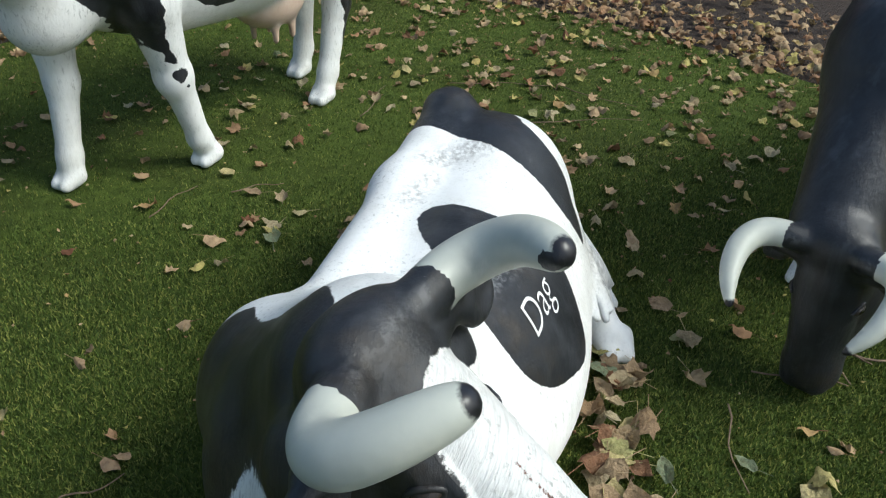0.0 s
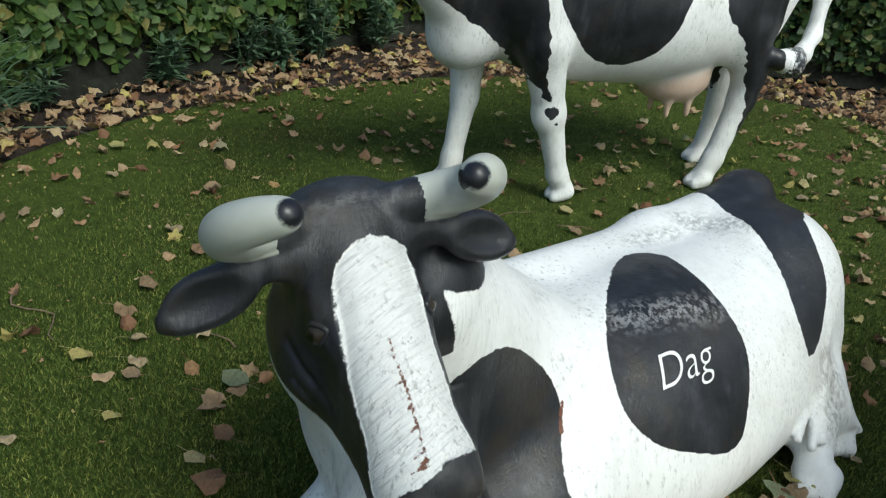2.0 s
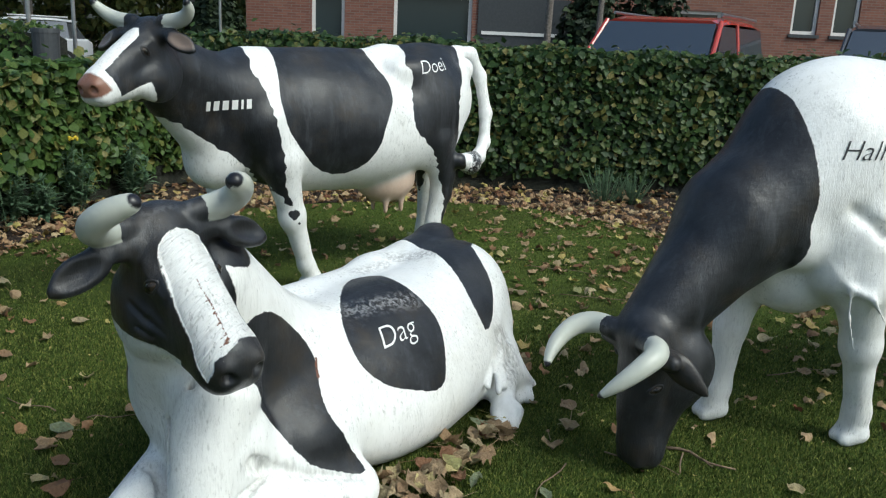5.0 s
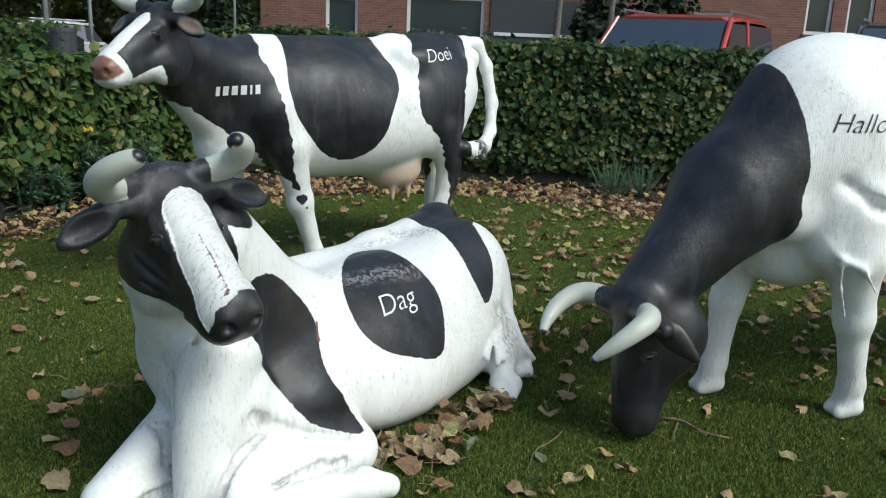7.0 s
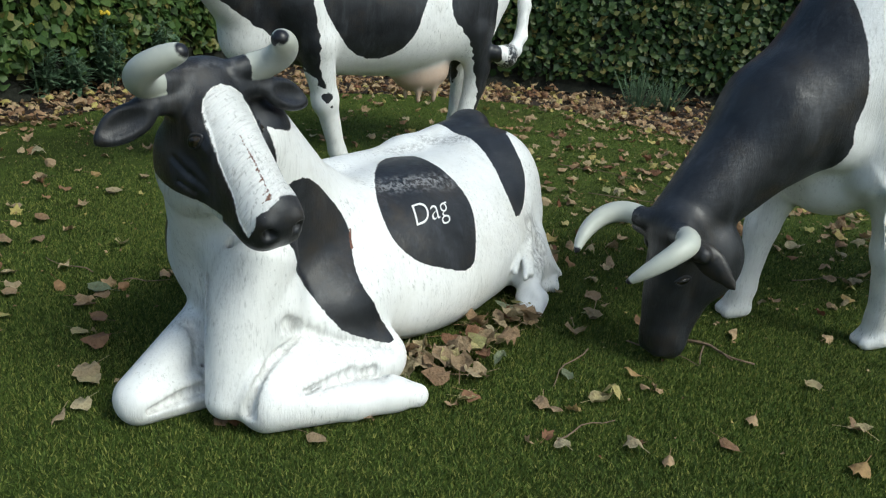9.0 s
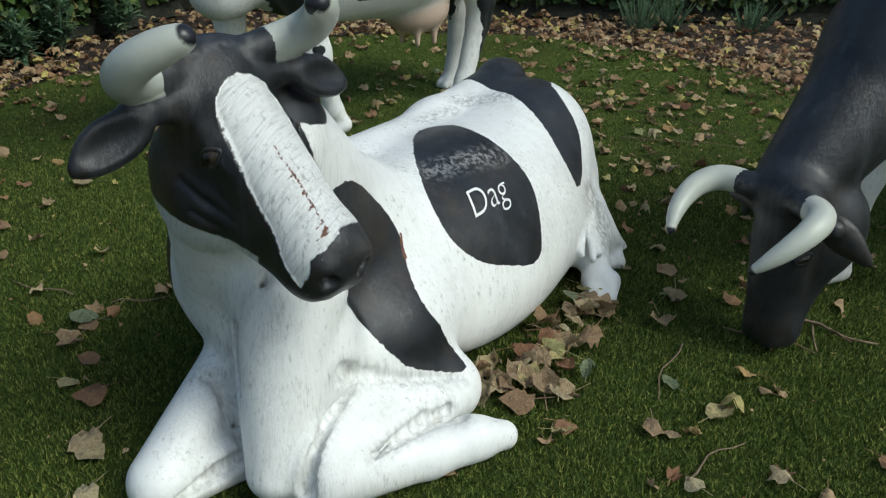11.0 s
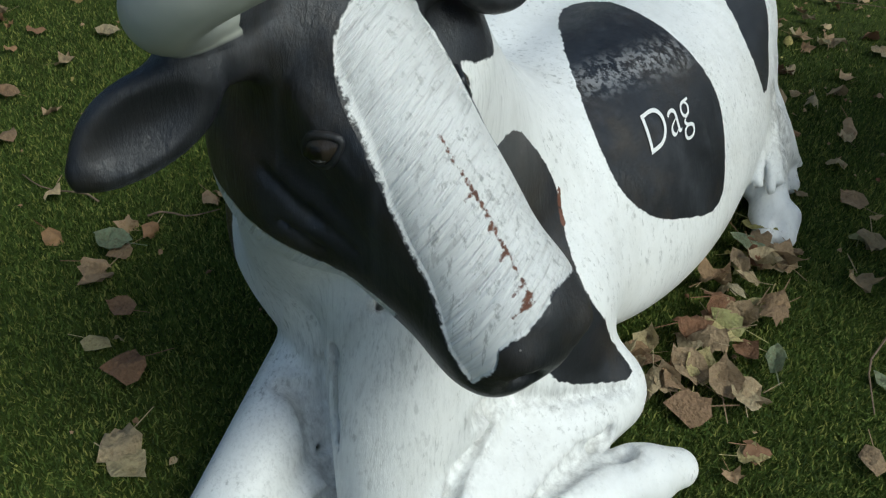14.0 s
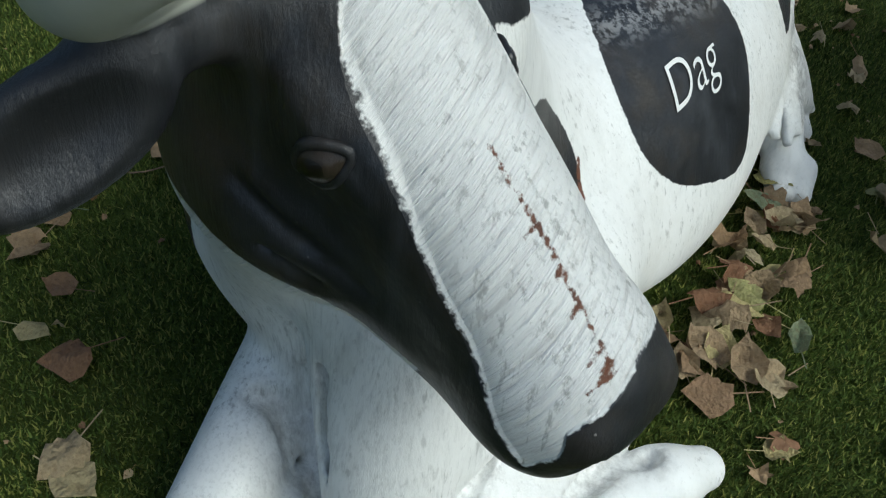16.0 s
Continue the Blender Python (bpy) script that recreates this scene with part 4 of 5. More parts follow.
S_MID = [(0.66, 1.7), (0.66, 1.42), (0.70, 1.29), (0.72, 1.15), (0.69, 1.0), (0.58, 0.868), (0.465, 0.745), (0.295, 0.695), (0.145, 0.75), (0.055, 0.87), (0.02, 1.0), (-0.10, 1.19), (-0.08, 1.338), (-0.01, 1.43), (-0.01, 1.7)]
S_REAR = [(-0.33, 1.7), (-0.33, 1.47), (-0.22, 1.375), (-0.28, 1.30), (-0.26, 1.20), (-0.225, 1.04), (-0.25, 0.95), (-0.34, 0.89), (-0.445, 0.785), (-0.51, 0.65), (-0.58, 0.44), (-0.555, 0.28), (-0.66, 0.28), (-0.72, 0.50), (-0.70, 0.75), (-0.64, 0.95), (-0.63, 1.17), (-0.77, 1.37), (-0.80, 1.5), (-0.80, 1.7)]
G_FRONT = [(0.50, 1.7), (0.46, 1.45), (0.405, 1.40), (0.387, 1.285), (0.374, 1.148), (0.362, 1.027), (0.385, 0.92), (0.365, 0.87), (0.40, 0.75), (0.50, 0.66), (0.60, 0.58), (0.68, 0.48), (0.62, 0.30), (0.68, -0.1), (2.0, -0.1), (2.0, 1.7)]

# the blaze on the head: where it ends towards the poll and the nose (across, along), and down both sides (along, out)
BLAZE_TOP = ([-0.075, -0.060, -0.048, -0.030, -0.008, 0.020, 0.050, 0.080, 0.095], [-0.28, -0.32, -0.345, -0.362, -0.374, -0.380, -0.374, -0.358, -0.32])
BLAZE_END = ([-0.085, -0.062, -0.056, -0.042, -0.028, -0.010, 0.006, 0.022, 0.08], [0.020, 0.016, -0.001, -0.004, -0.003, -0.009, -0.018, -0.024, -0.030])
BLAZE_RIGHT = ([-0.34, -0.285, -0.242, -0.192, -0.147, -0.102, -0.057, -0.027, 0.0, 0.02], [0.004, -0.005, -0.010, -0.024, -0.035, -0.044, -0.057, -0.068, -0.074, -0.085])
BLAZE_LEFT = ([-0.36, -0.30, -0.19, -0.05], [-0.014, -0.013, -0.010, -0.025])
lying_letters = [(*writing("Dag", 0.120, 0.4), (0.428, 0.475, 0.494), (-1.0, 0.08, 0.0), (0.0, -0.80, 0.60), (0, -0.60, -0.80), 1)]
standing_letters = [
    (*writing("Doei", 0.12, 0.35), (-0.435, 0.24, 1.352), (-0.985, -0.12, 0.12), (0.2, 0.0, 0.98), (0, -1, 0), 1),
    (*bars((0.024, 0.032, 0.034, 0.034, 0.013, 0.028), 0.052, 0.018), (1.015, 0.25, 1.135), (-0.99, 0.12, 0.05), (0.22, 0.0, 0.97), (-0.2, -0.98, 0), 1),
]
grazing_letters = [(*writing("Hallo", 0.10, 0.4), (0.200, 0.30, 1.215), (-0.98, 0.17, 0.03), (0.0, 0.0, 1.0), (0, -1, 0), 2)]
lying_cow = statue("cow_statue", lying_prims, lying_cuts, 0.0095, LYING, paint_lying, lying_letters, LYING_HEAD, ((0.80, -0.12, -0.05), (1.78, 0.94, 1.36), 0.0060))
tagged(lying_cow, "weathered black and white fibreglass cow lying on the turf", "cow statue", "cow statues")
standing_cow = statue("cow_statue", standing_prims, standing_cuts, 0.013, STANDING, paint_standing, standing_letters, STANDING_HEAD, ((1.15, -0.12, 1.02), (1.98, 0.92, 1.80), 0.0085))
tagged(standing_cow, "black and white fibreglass cow with a pink udder standing on turf", "cow statue", "cow statues")
grazing_cow = statue("cow_statue", grazing_prims, grazing_cuts, 0.013, GRAZING, paint_grazing, grazing_letters, GRAZING_HEAD, ((0.62, -0.2, -0.1), (1.5, 0.75, 0.72), 0.0085))
tagged(grazing_cow, "white fibreglass cow with a black head, grazing muzzle down on turf", "cow statue", "cow statues")

# ---- ground, bed and hedges ----
def lawn_edge():
    """The rounded border between the turf and the planted bed."""
    pts = [(-2.55, -3.0), (-2.6, 1.5), (-2.8, 3.0), (-2.65, 3.95), (-2.2, 4.9), (-1.5, 5.85), (-0.4, 6.6), (0.9, 6.85), (1.7, 6.55), (2.55, 5.8), (3.1, 4.7), (3.4, 3.6), (4.6, 2.6), (7.5, 1.5), (7.5, -3.0)]
    return rounded(pts, 3)


def flat(name, pts, z, material, cell=None):
    bm = bmesh.new()
    bm.faces.new([bm.verts.new((x, y, z)) for x, y in pts])
    bmesh.ops.triangulate(bm, faces=bm.faces)
    me = bpy.data.meshes.new(name)
    bm.to_mesh(me)
    bm.free()
    me.materials.append(material)
    return new(name, me)


ground = flat("ground", [(-400, -400), (400, -400), (400, 400), (-400, 400)], -0.045, SOIL)
tagged(ground, "dark bark soil of the planted bed", "ground", kind="structure")
EDGE = lawn_edge()
lawn = flat("lawn", EDGE, 0.0, TURF)
tagged(lawn, "short green artificial turf strewn with fallen leaves", "lawn", kind="structure")


def inside_lawn(x, y):
    return polygon_field(np.asarray(x, float), np.asarray(y, float), EDGE)


rng = np.random.default_rng(7)


def scatter_mesh(name, place, normal_up, verts, faces, scale, material):
    """Many copies of one small form in one mesh. place: Nx3; normal_up: Nx3x3 turns; scale: N."""
    n, m = len(place), len(verts)
    pts = (verts[None] * scale[:, None, None]) @ np.swapaxes(normal_up, 1, 2) + place[:, None]
    k = len(faces[0])
    idx = (np.array(faces)[None] + (np.arange(n) * m)[:, None, None]).reshape(-1)
    me = bpy.data.meshes.new(name)
    me.vertices.add(n * m)
    me.vertices.foreach_set("co", pts.reshape(-1).astype(np.float32))
    me.loops.add(len(idx))
    me.loops.foreach_set("vertex_index", idx.astype(np.int32))
    me.polygons.add(len(idx) // k)
    me.polygons.foreach_set("loop_start", np.arange(0, len(idx), k, dtype=np.int32))
    me.update(calc_edges=True)
    me.validate()
    me.materials.append(material)
    return me


def turns(yaw, tilt, roll):
    """Stacks of 3x3 turns: about z by yaw, after tilts about x and y."""
    cy, sy, cx, sx, cr, sr = np.cos(yaw), np.sin(yaw), np.cos(tilt), np.sin(tilt), np.cos(roll), np.sin(roll)
    o, i = np.zeros_like(cy), np.ones_like(cy)
    rz = np.stack([np.stack([cy, -sy, o], -1), np.stack([sy, cy, o], -1), np.stack([o, o, i], -1)], 1)
    rx = np.stack([np.stack([i, o, o], -1), np.stack([o, cx, -sx], -1), np.stack([o, sx, cx], -1)], 1)
    ry = np.stack([np.stack([cr, o, sr], -1), np.stack([o, i, o], -1), np.stack([-sr, o, cr], -1)], 1)
    return rz @ rx @ ry


def facing(normals, spin):
    """Turns whose z axis is the normal, spun about it."""
    z = normals / np.linalg.norm(normals, axis=1, keepdims=True)
    ref = np.where(np.abs(z[:, 2:3]) < 0.9, np.array([[0, 0, 1.0]]), np.array([[1.0, 0, 0]]))
    x = np.cross(ref, z)
    x /= np.linalg.norm(x, axis=1, keepdims=True)
    y = np.cross(z, x)
    c, s = np.cos(spin)[:, None], np.sin(spin)[:, None]
    return np.stack([x * c + y * s, -x * s + y * c, z], -1)


# short turf blades, nearest the path densest
def grass():
    out = []
    for (x0, x1, y0, y1, per) in ((-2.0, 3.0, 0.0, 3.6, 38000), (-2.9, 4.0, -0.6, 6.9, 5000), (-2.6, 7.4, -2.9, 2.6, 1500)):
        n = int((x1 - x0) * (y1 - y0) * per)
        p = np.stack([rng.uniform(x0, x1, n), rng.uniform(y0, y1, n), np.zeros(n)], 1)
        rim = np.minimum.reduce([p[:, 0] - x0, x1 - p[:, 0], p[:, 1] - y0, y1 - p[:, 1]])
        out.append(p[(inside_lawn(p[:, 0], p[:, 1]) > 0.02) & (rng.uniform(0, 1.1, n) < rim + 0.02)])
    p = np.concatenate(out)
    n = len(p)
    blade = np.array([(-0.0021, 0, 0), (0.0021, 0, 0), (0.0004, 0.005, 0.016)])
    me = scatter_mesh("grass", p, turns(rng.uniform(0, 6.28, n), rng.normal(0, 0.45, n), rng.normal(0, 0.4, n)), blade, [[0, 1, 2]], rng.uniform(0.6, 1.25, n), BLADE)
    return tagged(new("grass", me), "short upright green blades of artificial turf", "grass", kind="stuff")


grass()
HEDGE_LEAF_V = np.array([(0, -0.5, 0), (0.42, -0.18, 0.06), (0.30, 0.12, 0.05), (0.0, 0.55, -0.04), (-0.30, 0.12, 0.05), (-0.42, -0.18, 0.06), (0, -0.05, -0.03)])
HEDGE_LEAF_F = [[0, 1, 6], [1, 2, 6], [2, 3, 6], [3, 4, 6], [4, 5, 6], [5, 0, 6]]


def hedge(name, a, b, depth, height, leaves, size, label, foliage=LEAF_HEDGE):
    """A clipped hedge from a to b, its front on the left of that line: a near-black core, coloured as the shade inside,
    under a coat of leaves, base a little bare.
    """
    a, b = Vector(a), Vector(b)
    t = (b - a).normalized()
    nrm = Vector((t.y, -t.x))              # towards the lawn
    length = (b - a).length
    root = new(name)
    root.matrix_world = Matrix.Translation((a.x, a.y, 0))
    tagged(root, label, "hedge")
    nx, nz = int(length / 0.12), 12
    vs, fs = [], []
    prof = [(-0.03, 0.02), (0.02, 0.12), (0.0, 0.35), (0.0, height - 0.14), (0.05, height - 0.07), (0.25, height - 0.05), (depth - 0.25, height - 0.05), (depth, height - 0.14), (depth, 0.0)]
    for i in range(nx + 1):
        for j, (d, z) in enumerate(prof):
            w = 0.06 * noise.noise(Vector((i * 0.45, j * 0.9, length)))
            p = t * (i * length / nx) - nrm * (d + 0.07 + w)
            vs.append((p.x, p.y, z - 0.045 + (0.03 * w if j else 0)))
    m = len(prof)
    fs = [[i * m + j, (i + 1) * m + j, (i + 1) * m + j + 1, i * m + j + 1] for i in range(nx) for j in range(m - 1)]
    fs += [list(range(m)), list(range(nx * m, nx * m + m))]
    # solid dark shell: the hedge's inner shade given as colour
    core = mesh_object("shade_core", np.array(vs), fs, HEDGE_CORE, False)
    core.parent = root
    n = leaves
    u = rng.uniform(0, length, n)
    face = rng.uniform(0, height + depth, n)
    front = face < height
    wob = np.array([noise.noise(Vector((x * 1.6, f * 2.2, 3.0 + length))) for x, f in zip(u, face)])
    d = np.where(front, 0.0, face - height) + 0.0
    z = np.where(front, 0.10 + face * (height - 0.10) / height, height)
    off = wob * 0.10 + rng.uniform(-0.08, 0.05, n) - np.where(front & (z < 0.35), (0.35 - z) * 0.4, 0)
    keep = rng.uniform(0, 1, n) < np.where(front, np.clip(0.25 + z * 2.2, 0, 1), 1.0)
    tv, nv = np.array((t.x, t.y, 0)), np.array((nrm.x, nrm.y, 0))
    up = np.array((0, 0, 1.0))
    p = u[:, None] * tv - np.where(front, 0, d)[:, None] * nv + z[:, None] * up + np.where(front[:, None], nv, up) * off[:, None]
    sprig = rng.uniform(0, 1, n) < 0.03
    p[:, 2] += np.where(sprig & ~front, rng.uniform(0.02, 0.13, n), 0)
    nor = np.where(front[:, None], nv * 1.0 + up * 0.35, up + nv * 0.3) + rng.normal(0, 0.45, (n, 3))
    p, nor = p[keep], nor[keep]
    k = len(p)
    me = scatter_mesh("leaves", p, facing(nor, rng.uniform(0, 6.28, k)), HEDGE_LEAF_V, HEDGE_LEAF_F, size * rng.uniform(0.6, 1.3, k), foliage)
    ob = new("leaves", me)
    ob.parent = root
    tagged(ob, "small glossy lobed green leaves", kind="stuff")
    return root


hedge("hedge", (-4.4, 0.2), (-1.95, 7.55), 0.8, 1.12, 15000, 0.096, "clipped field-maple hedge with dense green leaves, base bare")
# this hedge wears the darkened leaf, its shade put into the colour
hedge("hedge", (-2.1, 7.75), (6.5, 7.75), 0.85, 1.42, 24000, 0.076, "taller clipped green hedge between the lawn and the street", LEAF_HEDGE_SHADED)

# ---- fallen leaves, twigs and bed plants ----
def leaf_form(kind, curl):
    """A dry leaf about one unit long with a lobed or heart-shaped outline, curled, with its stem."""
    if kind == "heart":
        out = [(0, -0.42), (0.22, -0.46), (0.44, -0.26), (0.46, 0.0), (0.30, 0.26), (0.10, 0.46), (0, 0.62), (-0.10, 0.46), (-0.30, 0.26), (-0.46, 0.0), (-0.44, -0.26), (-0.22, -0.46)]
    elif kind == "lobed":
        out = [(0, -0.36), (0.20, -0.44), (0.48, -0.34), (0.34, -0.08), (0.54, 0.12), (0.24, 0.18), (0, 0.60), (-0.24, 0.18), (-0.54, 0.12), (-0.34, -0.08), (-0.48, -0.34), (-0.20, -0.44)]
    else:
        out = [(0, -0.45), (0.14, -0.36), (0.26, -0.12), (0.28, 0.10), (0.20, 0.32), (0.08, 0.48), (0, 0.60), (-0.08, 0.48), (-0.20, 0.32), (-0.28, 0.10), (-0.26, -0.12), (-0.14, -0.36)]
    vs, fs = [], []
    for ring, k in enumerate((1.0, 0.72, 0.38)):
        for x, y in out:
            vs.append((x * k, y * k))
    vs.append((0, 0))
    n = len(out)
    fs = [[b + i, b + (i + 1) % n, b + n + (i + 1) % n, b + n + i] for b in (0, n) for i in range(n)] + [[2 * n + i, 2 * n + (i + 1) % n, 3 * n] for i in range(n)]
    pts = []
    for i, (x, y) in enumerate(vs):
        r = math.hypot(x, y)
        z = curl * (1.15 * x * x + 0.5 * y * y * (1 if y > 0 else -0.6)) + 0.30 * noise.noise(Vector((x * 3.6, y * 3.6, curl * 7))) + 0.28 * abs(x) * curl + 0.05 * math.sin(14 * y + 6 * abs(x)) * abs(x)
        pts.append((x * (1 - 0.30 * abs(curl) * r) * (1 + 0.10 * math.sin(i * 2.3)), y * (1 + 0.06 * math.sin(i * 1.7)), z))
    s = len(pts)
    pts += [(-0.016, -0.36, 0.02), (0.016, -0.36, 0.02), (0.11, -1.05, 0.08), (0.08, -1.06, 0.08)]
    fs.append([s, s + 1, s + 2, s + 3])
    low = min(p[2] for p in pts)
    pts = [(x, y, z - low) for x, y, z in pts]
    return pts, fs


LEAF_MESHES = []
for kind, curl in (("heart", 0.5), ("heart", -0.6), ("heart", 0.9), ("lobed", 0.6), ("lobed", -0.8), ("plain", 0.7), ("plain", -0.9), ("heart", 0.25)):
    pts, fs = leaf_form(kind, curl)
    me = bpy.data.meshes.new("leaf")
    me.from_pydata(pts, [], fs)
    me.materials.append(LEAF_DRY)
    me.shade_smooth()
    LEAF_MESHES.append(me)

# where single leaves lie on the turf
LEFT_LEAVES = [(-2.43, 3.36), (-2.27, 3.44), (-1.97, 3.6), (-2.01, 2.85), (-2.3, 2.42), (-2.25, 2.51), (-2.12, 2.57), (-2.21, 3.04), (-1.71, 3.1), (-1.42, 3.9), (-1.53, 3.89), (-1.24, 3.34), (-1.09, 3.93), (-1.28, 3.02), (-1.62, 2.66), (-1.96, 1.99), (-1.73, 1.77), (-1.38, 2.02), (-1.43, 2.22), (-1.32, 2.29), (-1.25, 1.91), (-1.15, 1.73), (-1.34, 1.75), (-1.07, 1.54), (-0.82, 1.8), (-0.75, 1.6), (-1.26, 1.34), (-1.43, 2.54), (-1.88, 4.21), (-1.48, 4.62), (-1.04, 4.51), (-0.81, 5.05), (-0.01, 4.37), (-0.06, 3.51), (0.22, 3.95), (-0.76, 1.48), (-0.67, 1.41), (-0.85, 1.83), (-0.84, 1.69), (-0.59, 1.17), (-0.95, 2.32), (-1.17, 1.79)]
RIGHT_LEAVES = [(1.12, 2.06), (1.01, 2.26), (1.16, 2.24), (0.98, 1.51), (1.08, 1.36), (0.87, 1.29), (1.04, 1.85), (1.19, 3.64), (1.22, 2.82), (1.22, 3.08), (1.02, 3.86), (1.11, 3.87), (2.36, 3.17), (1.69, 3.99), (1.74, 5.09), (1.77, 4.5), (1.89, 4.51), (1.47, 5.15), (1.08, 4.92), (1.14, 5.51), (1.69, 6.29), (1.42, 5.77), (1.63, 4.64), (1.81, 3.94), (1.5, 4.63), (2.98, 3.81), (1.94, 1.33), (1.89, 1.6), (-0.12, 1.0), (1.14, 1.09), (0.92, 1.07), (1.12, 1.38), (0.91, 1.27), (0.66, 1.44), (0.58, 1.62), (1.46, 1.15), (0.62, 1.28), (0.18, 0.97), (1.13, 2.03), (-0.10, 1.04), (0.30, 1.11), (-0.62, 1.21), (-0.55, 1.02), (-0.58, 0.94)]
lr = random.Random(11)
LYING_BACK = LYING.inverted()


def clear_of_cow(x, y):
    p = LYING_BACK @ Vector((x, y, 0))
    return not (-0.55 < p.x < 1.35 and -0.12 < p.y < 0.56)


single = []
for x, y in LEFT_LEAVES + RIGHT_LEAVES:
    single.append((x, y, 0.0, lr.uniform(0.055, 0.095), 0.12))
while len(single) < 146:        # the drift against the lying cow's flank
    a = lr.uniform(0, 1)
    x, y = 0.45 + 0.40 * a + lr.gauss(0, 0.065), 1.42 + 0.58 * a + lr.gauss(0, 0.055)
    if clear_of_cow(x, y):
        single.append((x, y, lr.uniform(0, 0.035), lr.uniform(0.055, 0.10), 0.5))
while len(single) < 296:        # thicker towards the street side
    x, y = lr.uniform(-0.6, 3.2), lr.uniform(2.4, 6.4)
    if clear_of_cow(x, y) and lr.random() < 0.25 + 0.16 * max(0, x + 0.3) and inside_lawn(np.array([x]), np.array([y]))[0] > 0.05:
        single.append((x, y, 0.0, lr.uniform(0.045, 0.085), 0.25))
for x, y, z, size, tilt in single:
    leaf = new("leaf", lr.choice(LEAF_MESHES))
    leaf.matrix_world = pose(x, y, 0.012 + z, lr.gauss(0, 30 * tilt), lr.gauss(0, 30 * tilt), lr.uniform(0, 360)) @ Matrix.Diagonal((size, size, size * lr.uniform(0.7, 1.4), 1))
    tagged(leaf, "dry curled fallen leaf lying on the turf", "leaf", "fallen leaves")


def litter(name, n, pick, sizes, label, lift, kind="heart", curl=0.8):
    """A drift of dry leaves in one mesh."""
    pts, fs = leaf_form(kind, curl)
    tri = []
    for f in fs:
        tri += [[f[0], f[1], f[2]]] + ([[f[0], f[2], f[3]]] if len(f) == 4 else [])
    p = pick(n)
    k = len(p)
    me = scatter_mesh(name, p + np.stack([np.zeros(k), np.zeros(k), rng.uniform(0, lift, k)], 1), turns(rng.uniform(0, 6.28, k), rng.normal(0, 0.35, k), rng.normal(0, 0.35, k)), np.array(pts), tri, rng.uniform(*sizes, k), LEAF_LITTER)
    me.shade_smooth()
    return tagged(new(name, me), label, "leaves", kind="stuff")


def in_bed(n):
    p = np.stack([rng.uniform(-4.2, 5.6, n), rng.uniform(0.3, 7.95, n), np.full(n, -0.035)], 1)
    d = inside_lawn(p[:, 0], p[:, 1])
    left = (p[:, 0] < -4.4 + (p[:, 1] - 0.2) * 2.45 / 7.35 - 0.05)
    keep = (d < 0.03) & ~left & (rng.uniform(0, 1, n) < np.where(d > -0.75, 1.0, 0.45)) & (p[:, 0] < 4.5)
    p[:, 2] += np.clip(0.05 + d, 0, 0.05)
    return p[keep]


def thin(n):
    p = np.stack([rng.uniform(-2.7, 3.3, n), rng.uniform(1.0, 6.7, n), np.full(n, 0.008)], 1)
    d = inside_lawn(p[:, 0], p[:, 1])
    keep = (d > 0.03) & (rng.uniform(0, 1, n) < 0.10 + 0.9 * np.exp(-d / 0.22) + 0.22 * (p[:, 0] > 0.9) * (p[:, 1] > 2.3))
    keep &= np.array([clear_of_cow(x, y) for x, y in p[:, :2]])
    return p[keep]


for kind, curl in (("heart", 0.8), ("lobed", -0.7), ("plain", 0.9)):
    litter("leaf_litter", 4400, in_bed, (0.05, 0.095), "deep drift of dry brown leaves along the bed", 0.05, kind, curl)
    litter("leaf_litter", 1150, thin, (0.042, 0.085), "small scattered dry leaves and scraps on the turf", 0.004, kind, -curl)
    litter("leaf_litter", 2600, thin, (0.008, 0.02), "fine crumbs of dry leaf on the turf", 0.004, kind, curl)


def twig(points, r, label, branches=()):
    bm = bmesh.new()

    def tube(pts, r0, r1):
        rings = []
        for i, p in enumerate(pts):
            rad = r0 + (r1 - r0) * i / (len(pts) - 1)
            d = (Vector(pts[min(i + 1, len(pts) - 1)]) - Vector(pts[max(i - 1, 0)])).normalized()
            s = d.cross(Vector((0, 0, 1))).normalized()
            u = s.cross(d)
            rings.append([bm.verts.new(Vector(p) + (s * math.cos(a) + u * math.sin(a)) * rad) for a in (0, 1.26, 2.51, 3.77, 5.03)])
        for a, b in zip(rings, rings[1:]):
            for i in range(5):
                bm.faces.new((a[i], a[(i + 1) % 5], b[(i + 1) % 5], b[i]))
        bm.faces.new(rings[0])
        bm.faces.new(rings[-1])

    tube(points, r, r * 0.5)
    for b in branches:
        tube(b, r * 0.6, r * 0.3)
    bmesh.ops.recalc_face_normals(bm, faces=bm.faces)
    me = bpy.data.meshes.new("twig")
    bm.to_mesh(me)
    bm.free()
    me.materials.append(TWIG)
    me.shade_smooth()
    return tagged(new("twig", me), label, "twig", "twigs")


def wander(a, b, n=7, z=0.014, amp=0.02):
    a, b = Vector(a), Vector(b)
    s = Vector((-(b - a).y, (b - a).x)).normalized()
    k = lr.uniform(0, 9)
    return [(*(a + (b - a) * (i / (n - 1)) + s * amp * math.sin(k + i * 1.1)), z + 0.006 * abs(math.sin(k + i))) for i in range(n)]


